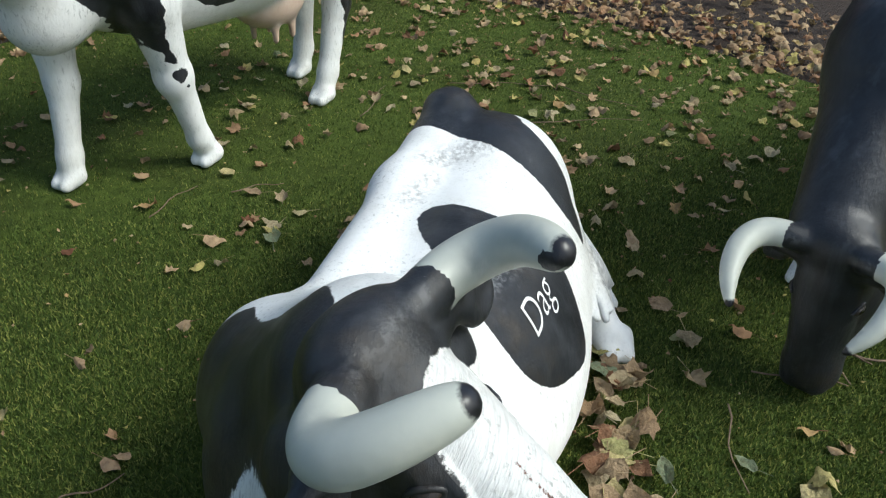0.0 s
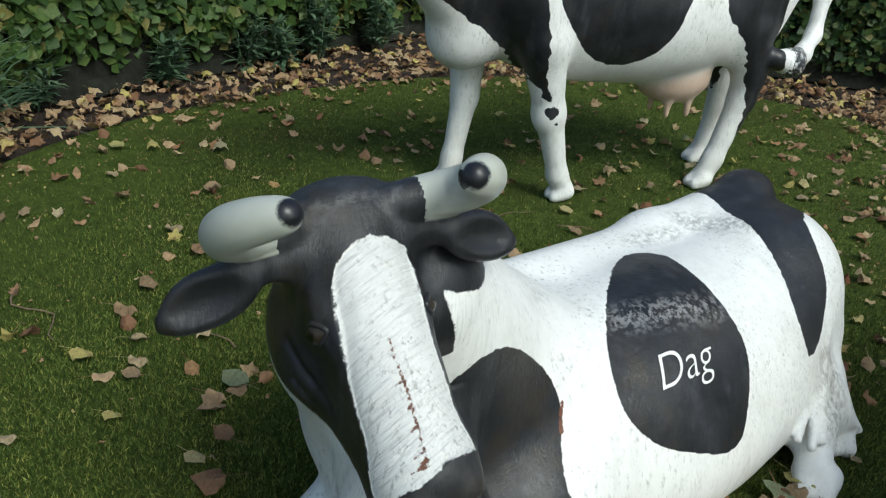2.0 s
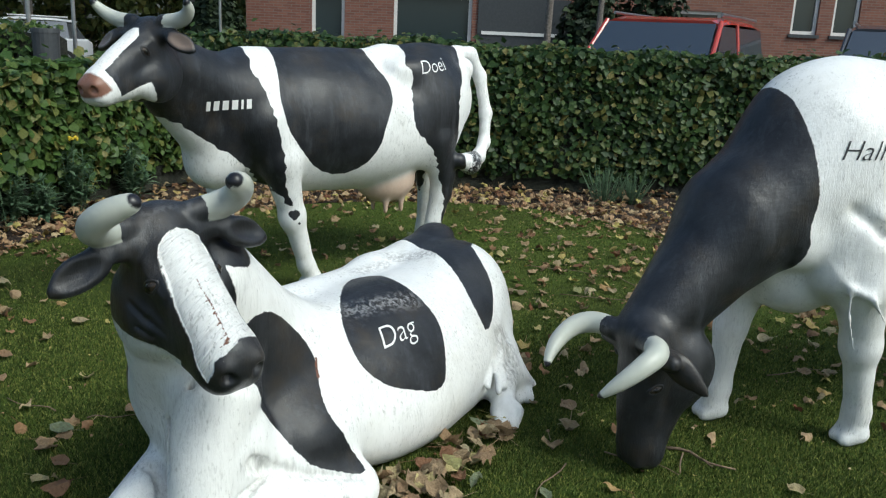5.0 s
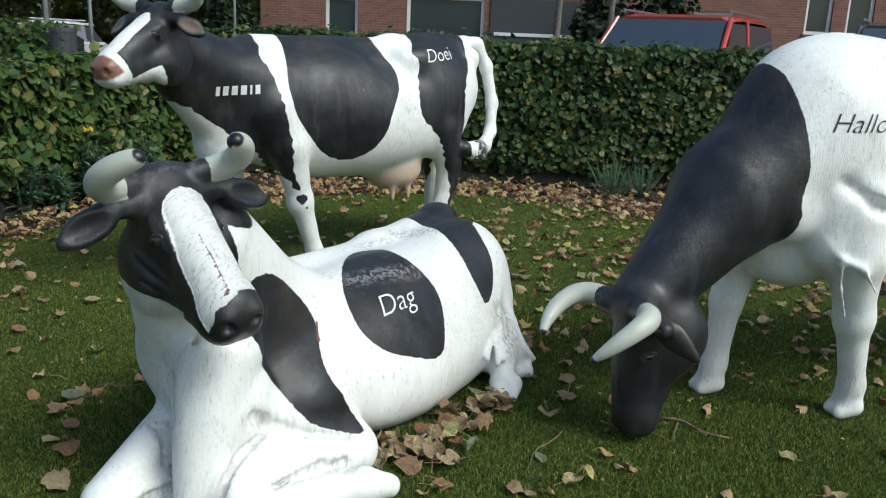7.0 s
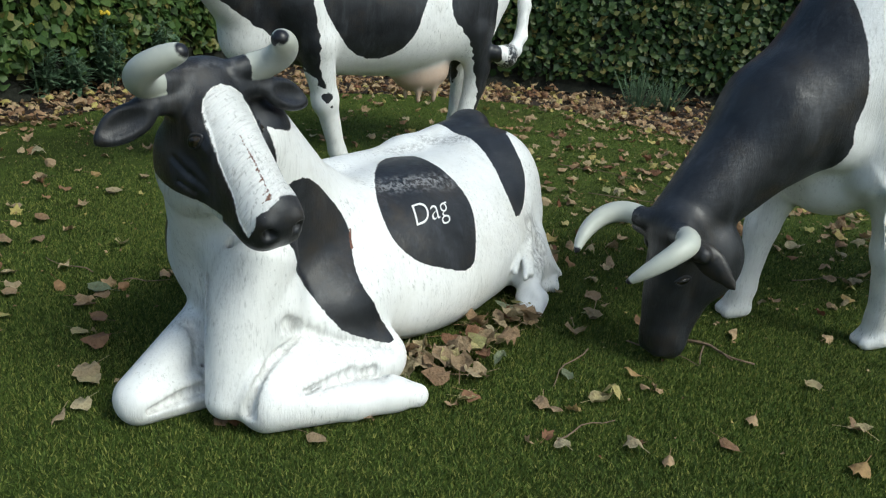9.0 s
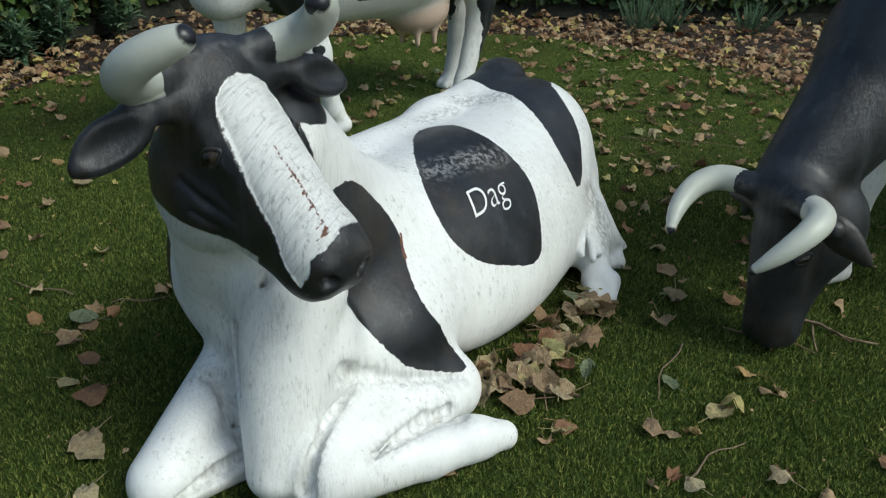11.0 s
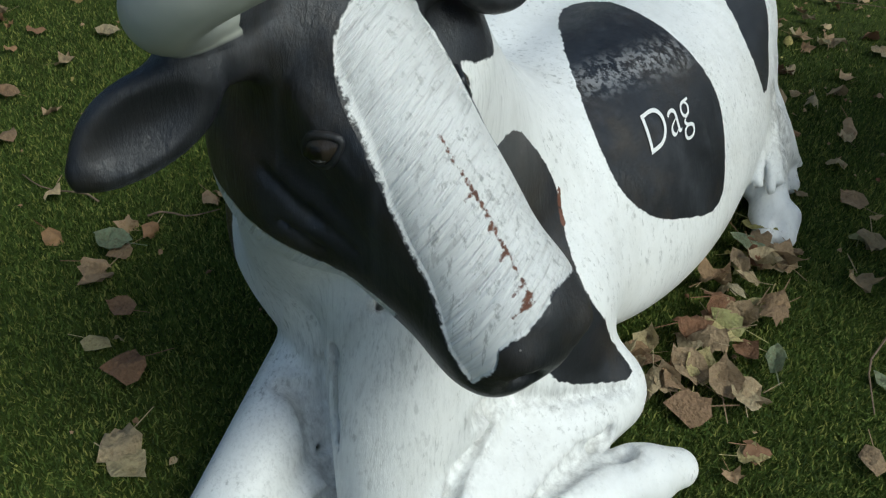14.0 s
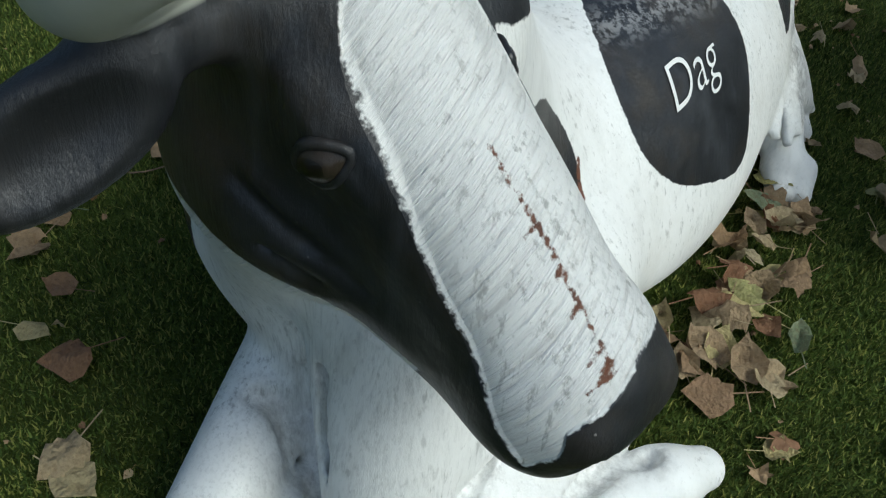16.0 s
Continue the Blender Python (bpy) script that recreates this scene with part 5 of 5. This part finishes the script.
twig(wander((1.50, 1.90), (1.72, 1.74)), 0.007, "pale forked dry twig on the turf by a muzzle", [wander((1.55, 1.85), (1.50, 1.69), 4, 0.016, 0.005), wander((1.60, 1.82), (1.64, 1.75), 4, 0.016, 0.004)])
twig(wander((-1.83, 1.98), (-1.47, 1.82), 9, 0.012, 0.04), 0.004, "thin brown curved twig lying on the turf")
for a, b in (((-0.5, 3.42), (-0.29, 3.65)), ((-0.15, 3.55), (0.08, 3.57)), ((1.07, 1.74), (0.91, 1.43)), ((1.35, 3.9), (2.0, 3.75)), ((1.8, 4.3), (2.05, 3.9)), ((1.2, 4.55), (1.75, 4.35)), ((-0.95, 2.0), (-1.2, 2.1)), ((0.9, 1.1), (1.1, 1.25)), ((2.2, 2.7), (2.5, 2.8)), ((0.6, 4.2), (0.85, 4.6)), ((-0.8, 1.95), (-0.62, 2.0)), ((1.25, 1.85), (1.5, 1.7))):
    twig(wander(a, b, 7, 0.012, 0.015), 0.0032, "thin dry twig lying on the turf")


def bushy(x, y, height, spread, stems, leaf_len, label, category, flower=False, narrow=0.22):
    """A bed plant of upright stems with narrow leaves."""
    root = new(category.replace(" ", "_"))
    root.matrix_world = Matrix.Translation((x, y, -0.045))
    tagged(root, label, category)
    place, nor, sc = [], [], []
    bm = bmesh.new()
    for _ in range(stems):
        a, lean = lr.uniform(0, 6.28), lr.uniform(0.05, 1.0) * spread
        h = height * lr.uniform(0.6, 1.0)
        top = Vector((math.cos(a) * lean, math.sin(a) * lean, h))
        foot = Vector((math.cos(a) * lean * 0.3, math.sin(a) * lean * 0.3, 0))
        ring0 = [bm.verts.new(foot + Vector((math.cos(t), math.sin(t), 0)) * 0.006) for t in (0, 2.1, 4.2)]
        ring1 = [bm.verts.new(top + Vector((math.cos(t), math.sin(t), 0)) * 0.003) for t in (0, 2.1, 4.2)]
        for i in range(3):
            bm.faces.new((ring0[i], ring0[(i + 1) % 3], ring1[(i + 1) % 3], ring1[i]))
        n = 34
        for i in range(n):
            f = lr.uniform(0.15, 1.0)
            place.append(foot.lerp(top, f))
            b = lr.uniform(0, 6.28)
            nor.append((math.cos(b), math.sin(b), lr.uniform(-0.1, 0.9)))
            sc.append(leaf_len * lr.uniform(0.6, 1.2) * (1.15 - 0.5 * f))
    me = bpy.data.meshes.new("stem")
    bm.to_mesh(me)
    bm.free()
    me.materials.append(LEAF_GREY)
    ob = new("stem", me)
    ob.parent = root
    ob["kind"] = "stuff"
    d = np.array(nor)
    d /= np.linalg.norm(d, axis=1, keepdims=True)
    side = np.cross(d, np.array([[0, 0, 1.0]]))
    side /= np.linalg.norm(side, axis=1, keepdims=True)
    m = np.stack([side, d, np.cross(side, d)], -1)
    v = np.array([(0, 0, 0), (narrow * 0.5, 0.35, 0.03), (narrow * 0.4, 0.7, 0.02), (0, 1.0, -0.10), (-narrow * 0.4, 0.7, 0.02), (-narrow * 0.5, 0.35, 0.03)])
    me = scatter_mesh("foliage", np.array(place), m, v, [[0, 1, 5], [1, 2, 4], [1, 4, 5], [2, 3, 4]], np.array(sc), LEAF_GREY)
    ob = new("foliage", me)
    ob.parent = root
    ob["kind"] = "stuff"
    if flower:
        bm = bmesh.new()
        for i in range(9):
            a = i * 0.698
            bmesh.ops.create_icosphere(bm, subdivisions=1, radius=0.014, matrix=Matrix.Translation((0.03 * math.cos(a), 0.03 * math.sin(a), height + 0.02 + 0.008 * (i % 3))))
        me = bpy.data.meshes.new("flower_head")
        bm.to_mesh(me)
        bm.free()
        me.materials.append(YELLOW)
        ob = new("flower_head", me)
        ob.parent = root
    return root


for x, y, h, fl in ((-2.75, 5.2, 0.55, True), (-2.45, 5.75, 0.62, True), (-2.95, 4.55, 0.42, False), (-2.2, 6.35, 0.6, False), (-3.3, 3.75, 0.38, False), (-2.6, 5.45, 0.4, False)):
    bushy(x, y, h, 0.17, 9, 0.15, "grey-green spurge with narrow leaves at the hedge foot", "spurge plant", fl)
for x, y, h in ((2.25, 7.25, 0.40), (2.55, 7.35, 0.34), (3.3, 7.3, 0.30)):
    bushy(x, y, h, 0.30, 44, 0.05, "grey lavender bush in the leaf-covered bed", "lavender bush", False, 0.10)
bushy(-3.15, 3.2, 0.55, 0.25, 4, 0.45, "tuft of long pale grass blades at the bed's edge", "grass tuft", False, 0.035)

# ---- the street beyond the hedge ----
def part(name, bm, material, parent, label="", smooth=False):
    bmesh.ops.recalc_face_normals(bm, faces=bm.faces)
    me = bpy.data.meshes.new(name)
    bm.to_mesh(me)
    bm.free()
    me.materials.append(material)
    if smooth:
        me.shade_smooth()
    ob = new(name, me)
    ob.parent = parent
    if label:
        ob["label"] = label
    return ob


def box(x0, x1, y0, y1, z0, z1, bevel=0.0):
    bm = bmesh.new()
    bmesh.ops.create_cube(bm, size=1, matrix=Matrix.Translation(((x0 + x1) / 2, (y0 + y1) / 2, (z0 + z1) / 2)) @ Matrix.Diagonal((x1 - x0, y1 - y0, z1 - z0, 1)))
    if bevel:
        bmesh.ops.bevel(bm, geom=bm.edges, offset=bevel, segments=2, affect="EDGES")
    return bm


def rod(a, b, ra, rb, n=10):
    bm = bmesh.new()
    a, b = Vector(a), Vector(b)
    d = (b - a)
    m = Matrix.Translation((a + b) / 2) @ d.to_track_quat("Z", "Y").to_matrix().to_4x4()
    bmesh.ops.create_cone(bm, cap_ends=True, segments=n, radius1=ra, radius2=rb, depth=d.length, matrix=m)
    return bm


GLASS = Nodes("car_glass").base((0.03, 0.04, 0.055), 0.06, IOR=2.3)
PANE = Nodes("window_glass").base((0.03, 0.045, 0.05), 0.05, Specular_IOR_Level=0.8)
RED_PAINT = simple("red_car_paint", (0.42, 0.03, 0.015), 0.25, 0.05, 5, 0.0, Coat_Weight=0.8)
DARK_PAINT = simple("dark_car_paint", (0.03, 0.035, 0.05), 0.25, 0.05, 5, 0.0, Coat_Weight=0.8)
WHITE_PAINT = simple("white_car_paint", (0.65, 0.66, 0.68), 0.25, 0.05, 5, 0.0, Coat_Weight=0.8)
METAL = simple("brushed_metal", (0.55, 0.56, 0.58), 0.3, 0.1, 30, 0.0, Metallic=1.0)
RUBBER = simple("black_rubber", (0.02, 0.02, 0.02), 0.8, 0.2)
PLASTIC = simple("grey_plastic", (0.05, 0.055, 0.06), 0.5, 0.15)
FRAME = simple("white_window_frame", (0.72, 0.72, 0.70), 0.4, 0.05)
DARK_PANEL = simple("dark_grey_panel", (0.045, 0.05, 0.055), 0.5, 0.15)
BARK = simple("tree_bark", (0.17, 0.15, 0.13), 0.9, 0.4, 30, 0.6, 0.02)
LEAF_FAR = leafy("far_foliage", [(0.0, (0.07, 0.10, 0.03)), (0.4, (0.14, 0.18, 0.05)), (0.75, (0.22, 0.24, 0.07)), (0.95, (0.32, 0.28, 0.09))], 0.6, "island", 0.3)
LEAF_DARK = leafy("dark_evergreen", [(0.0, (0.010, 0.020, 0.010)), (0.5, (0.022, 0.04, 0.018)), (0.95, (0.04, 0.06, 0.025))], 0.6, "island", 0.1)


def car(x, y, yaw, paint, length, width, height, label):
    """A parked car in its own frame: x forwards, with cabin, panes, rails, mirrors and wheels."""
    root = new("car")
    root.matrix_world = pose(x, y, -0.045, 0, 0, yaw)
    tagged(root, label, "car", "parked cars")
    w, L = width / 2, length / 2

    def loft(sections):
        bm = bmesh.new()
        rings = []
        for px, hw, z0, z1, top in sections:
            rings.append([bm.verts.new(p) for p in ((px, -hw, z0), (px, -hw, z1 - 0.06), (px, -hw * top, z1), (px, hw * top, z1), (px, hw, z1 - 0.06), (px, hw, z0))])
        for a, b in zip(rings, rings[1:]):
            for i in range(6):
                bm.faces.new((a[i], a[(i + 1) % 6], b[(i + 1) % 6], b[i]))
        bm.faces.new(rings[0])
        bm.faces.new(rings[-1])
        return bm

    belt = height * 0.60
    part("body", loft([(-L, w * 0.88, 0.35, belt - 0.08, 0.9), (-L + 0.15, w * 0.97, 0.25, belt + 0.02, 0.93), (-L * 0.3, w, 0.22, belt + 0.03, 0.94), (L * 0.35, w, 0.22, belt, 0.94), (L * 0.85, w * 0.95, 0.24, belt - 0.16, 0.9), (L, w * 0.80, 0.32, belt - 0.30, 0.85)]), paint, root)
    part("roof", loft([(-L * 0.80, w * 0.72, height - 0.14, height - 0.07, 0.8), (-L * 0.5, w * 0.77, height - 0.09, height - 0.01, 0.85), (0.0, w * 0.77, height - 0.08, height, 0.85), (L * 0.18, w * 0.74, height - 0.11, height - 0.05, 0.85)]), paint, root)
    part("cabin", loft([(-L * 0.92, w * 0.82, belt - 0.05, belt, 0.95), (-L * 0.76, w * 0.70, belt - 0.05, height - 0.12, 0.9), (L * 0.14, w * 0.72, belt - 0.05, height - 0.10, 0.9), (L * 0.46, w * 0.80, belt - 0.05, belt + 0.01, 0.95)]), PLASTIC, root)

    def sheet(pts, off):
        bm = bmesh.new()
        a = [Vector(p) for p in pts]
        n = (a[1] - a[0]).cross(a[2] - a[0]).normalized() * off
        f = [bm.verts.new(p + n) for p in a]
        g = [bm.verts.new(p - n) for p in a]
        bm.faces.new(f)
        bm.faces.new(g[::-1])
        for i in range(len(a)):
            bm.faces.new((f[i], f[(i + 1) % len(a)], g[(i + 1) % len(a)], g[i]))
        return bm

    part("windscreen", sheet([(L * 0.49, -w * 0.80, belt + 0.02), (L * 0.49, w * 0.80, belt + 0.02), (L * 0.17, w * 0.69, height - 0.08), (L * 0.17, -w * 0.69, height - 0.08)], 0.012), GLASS, root, "dark reflecting windscreen")
    for s in (1, -1):
        part("pillar", rod((L * 0.48, s * w * 0.83, belt), (L * 0.16, s * w * 0.74, height - 0.07), 0.035, 0.035), paint, root)
        part("pillar", rod((-L * 0.12, s * w * 0.86, belt), (-L * 0.14, s * w * 0.75, height - 0.06), 0.03, 0.03), paint, root)
        for x0, x1 in ((L * 0.40, -L * 0.10), (-L * 0.15, -L * 0.68)):
            part("side_window", sheet([(x0, s * w * 0.865, belt + 0.03), (x1, s * w * 0.865, belt + 0.03), (x1 + 0.05, s * w * 0.765, height - 0.12), (min(x0, L * 0.17), s * w * 0.765, height - 0.12)], 0.008), GLASS, root)
        part("roof_rail", rod((L * 0.10, s * w * 0.70, height + 0.035), (-L * 0.68, s * w * 0.68, height + 0.02), 0.022, 0.022), METAL, root, "silver roof rail")
        part("mirror", box(L * 0.36, L * 0.44, s * w * 1.10 - 0.10, s * w * 1.10 + 0.10, belt + 0.02, belt + 0.17, 0.03), paint, root)
        for px in (L * 0.62, -L * 0.60):
            wheel = part("wheel", rod((px, s * (w - 0.20), 0.32), (px, s * (w + 0.005), 0.32), 0.32, 0.32, 24), RUBBER, root)
            part("rim", rod((px, s * (w - 0.02), 0.32), (px, s * (w + 0.012), 0.32), 0.21, 0.20, 16), METAL, wheel)
        part("headlight", box(L * 0.86, L * 0.97, s * w * 0.68 - 0.16, s * w * 0.68 + 0.16, belt - 0.36, belt - 0.22, 0.03), METAL, root)
    return root


def crown(name, centre, radii, n, size, material, parent, seed):
    g = np.random.default_rng(seed)
    d = g.normal(0, 1, (n, 3))
    d /= np.linalg.norm(d, axis=1, keepdims=True)
    wob = np.array([0.75 + 0.55 * noise.noise(Vector(p) * 2.2 + Vector((seed, 0, 0))) for p in d])
    p = np.array(centre) + d * np.array(radii) * (wob * g.uniform(0.45, 1.0, n) ** 0.4)[:, None]
    me = scatter_mesh(name, p, facing(d + g.normal(0, 0.6, (n, 3)), g.uniform(0, 6.28, n)), HEDGE_LEAF_V, HEDGE_LEAF_F, size * g.uniform(0.6, 1.3, n), material)
    ob = new(name, me)
    ob.parent = parent
    ob["kind"] = "stuff"
    return ob


def tree(x, y, trunk_r, height, radii, n, size, material, label, seed, low=0.45):
    root = new("tree")
    root.matrix_world = Matrix.Translation((x, y, -0.045))
    tagged(root, label, "tree", "street trees")
    part("trunk", rod((0, 0, 0), (0.1, 0, height * 0.8), trunk_r, trunk_r * 0.35, 12), BARK, root)
    r = random.Random(seed)
    for i in range(6):
        a, h = r.uniform(0, 6.28), height * r.uniform(low, 0.75)
        part("limb", rod((0.05, 0, h), (math.cos(a) * radii[0] * 0.6, math.sin(a) * radii[1] * 0.6, h + height * 0.15), trunk_r * 0.35, trunk_r * 0.12, 7), BARK, root)
    crown("crown", (0, 0, height * 0.72), radii, n, size, material, root, seed)
    return root


pavement = part("pavement", box(-60, 60, 8.75, 9.0, -0.2, -0.02), PAVING, None)
tagged(pavement, "grey concrete paving behind the hedge", "pavement", kind="structure")
road = part("road", box(-60, 60, 9.0, 17.5, -0.2, -0.035), ASPHALT, None)
tagged(road, "grey asphalt street", "road", kind="structure")
walkway = part("pavement", box(-60, 60, 17.5, 20.0, -0.2, 0.03), PAVING, None)
tagged(walkway, "grey concrete pavement in front of the brick building", "pavement", kind="structure")
car(3.70, 10.9, -124, RED_PAINT, 4.6, 2.15, 1.98, "red estate car with silver roof rails parked behind the hedge")
car(6.95, 10.8, -118, DARK_PAINT, 4.4, 1.95, 1.98, "dark blue car parked behind the hedge")
car(-12.9, 26.0, -150, WHITE_PAINT, 4.2, 1.75, 1.62, "white van parked far down the street")


def building():
    """A brick building with a row of windows, a glazed entrance and dark panels."""
    root = new("building")
    root.matrix_world = Matrix.Translation((0, 20.0, 0))
    tagged(root, "red-brown brick building with white windows and a dark entrance", "building")
    openings = [(-2.7, -1.9, 0.1, 2.4), (-0.7, 1.2, 0.0, 2.5), (6.2, 7.3, 1.0, 2.4), (9.0, 9.65, 1.95, 3.0), (10.0, 10.65, 1.95, 3.0), (14.0, 15.2, 1.3, 2.8), (17.0, 18.2, 1.3, 2.8)]
    xs = [-4.3] + [v for o in openings for v in o[:2]] + [24.0]
    for x0, x1 in zip(xs[::2], xs[1::2]):
        part("wall", box(x0, x1, 0, 0.35, -0.1, 6.2), BRICK, root)
    for x0, x1, z0, z1 in openings:
        part("wall", box(x0, x1, 0, 0.35, z1, 6.2), BRICK, root)
        if z0 > 0.05:
            part("wall", box(x0, x1, 0, 0.35, -0.1, z0), BRICK, root)
            part("window_sill", box(x0 - 0.05, x1 + 0.05, -0.06, 0.1, z0 - 0.08, z0), DARK_PANEL, root)
        window = part("window", box(x0, x1, 0.12, 0.16, z0, z1), PANE, root)
        for a, b, c, d in ((x0, x0 + 0.08, z0, z1), (x1 - 0.08, x1, z0, z1), (x0 + 0.08, x1 - 0.08, z0, z0 + 0.08), (x0 + 0.08, x1 - 0.08, z1 - 0.08, z1)):
            part("frame", box(a, b, 0.08, 0.2, c, d), FRAME, window)
    part("door", box(1.35, 3.6, -0.04, -0.004, 0.0, 2.5), DARK_PANEL, root, "dark grey panelled door with a pale rail")
    part("rail", box(1.45, 3.3, -0.07, -0.044, 1.62, 1.70), FRAME, root)
    part("wall", box(-4.3, -4.0, 0.35, 8, -0.1, 6.2), BRICK, root)
    part("wall", box(23.7, 24.0, 0.35, 8, -0.1, 6.2), BRICK, root)
    bm = bmesh.new()
    v = [bm.verts.new(p) for p in ((-4.7, -0.4, 6.2), (24.4, -0.4, 6.2), (24.4, 8.4, 6.2), (-4.7, 8.4, 6.2), (-4.7, 4, 9.5), (24.4, 4, 9.5))]
    for f in ((0, 1, 5, 4), (2, 3, 4, 5), (0, 4, 3), (1, 2, 5), (3, 2, 1, 0)):
        bm.faces.new([v[i] for i in f])
    part("roof", bm, simple("roof_tiles", (0.10, 0.05, 0.04), 0.8, 0.3, 10), root)


building()
for i, (x, y, h, w, n) in enumerate(((-13, 27, 8, 3.2, 5000), (-8.2, 29, 9, 3.4, 5000), (-18, 25, 7, 3.2, 4000), (-5.6, 30, 8, 2.6, 4000), (-23, 30, 10, 4, 4000), (-11, 35, 11, 5, 5000))):
    tree(x, y, 0.16, h, (w, w, h * 0.42), n, 0.26, LEAF_FAR, "broad tree with yellowing green leaves beyond the street", 20 + i)
tree(1.75, 9.2, 0.055, 5.5, (1.0, 1.0, 1.5), 900, 0.10, LEAF_FAR, "young street tree with a slim pale trunk", 41, 0.6)
tree(3.25, 14.2, 0.07, 6.0, (1.2, 1.2, 1.7), 900, 0.11, LEAF_FAR, "young street tree with a slim pale trunk", 42, 0.6)


def evergreen(x, y, w, h, seed):
    root = new("evergreen_shrub")
    root.matrix_world = Matrix.Translation((x, y, 0.0))
    tagged(root, "dense dark evergreen shrub against the brick building", "shrub", "evergreen shrubs")
    part("trunk", rod((0, 0, 0), (0, 0, h * 0.7), 0.08, 0.03), BARK, root)
    crown("foliage", (0, 0, h * 0.5), (w, w * 0.7, h * 0.55), 2600, 0.16, LEAF_DARK, root, seed)


evergreen(3.9, 19.0, 0.9, 3.0, 61)
evergreen(5.3, 18.9, 1.0, 3.2, 62)
evergreen(-4.9, 19.3, 0.8, 2.6, 63)


def far_shrub(x, y, w, h, seed):
    root = new("shrub")
    root.matrix_world = Matrix.Translation((x, y, 0.0))
    tagged(root, "broad yellow-green shrub beyond the street", "shrub", "far shrubs")
    part("trunk", rod((0, 0, 0), (0, 0, h * 0.6), 0.09, 0.03), BARK, root)
    crown("foliage", (0, 0, h * 0.48), (w, w * 0.7, h * 0.56), 2600, 0.24, LEAF_FAR, root, seed)


for i, (x, y) in enumerate(((-21, 30), (-18, 31), (-15.4, 30.5), (-12.8, 31), (-10.3, 30), (-8.0, 31), (-5.9, 30.5))):
    far_shrub(x, y, 2.1, 4.2 + 0.5 * (i % 3), 80 + i)


def post(x, y, r, h, mat, label):
    root = part("lamp_post", rod((0, 0, 0), (0, 0, h), r, r * 0.7, 10), mat, None)
    root.matrix_world = Matrix.Translation((x, y, -0.03))
    return tagged(root, label, "post", "street posts")


post(-7.2, 15.0, 0.045, 6.0, METAL, "slim pale metal post beside the street")
post(-5.5, 13.0, 0.035, 6.0, METAL, "slim grey metal post beside the street")
post(-4.15, 17.0, 0.03, 6.0, METAL, "slim grey metal post beside the street")
bin_root = new("litter_bin")
bin_root.matrix_world = Matrix.Translation((-5.05, 11.0, -0.03))
tagged(bin_root, "dark grey plastic litter bin beside a low hedge", "litter bin")
part("body", rod((0, 0, 0), (0, 0, 1.38), 0.15, 0.185, 20), PLASTIC, bin_root)
part("lid", rod((0, 0, 1.38), (0, 0, 1.44), 0.195, 0.19, 20), PLASTIC, bin_root)
hedge("hedge", (-13.0, 12.4), (-5.35, 11.2), 0.8, 1.42, 7000, 0.09, "low dark clipped hedge along the far pavement")
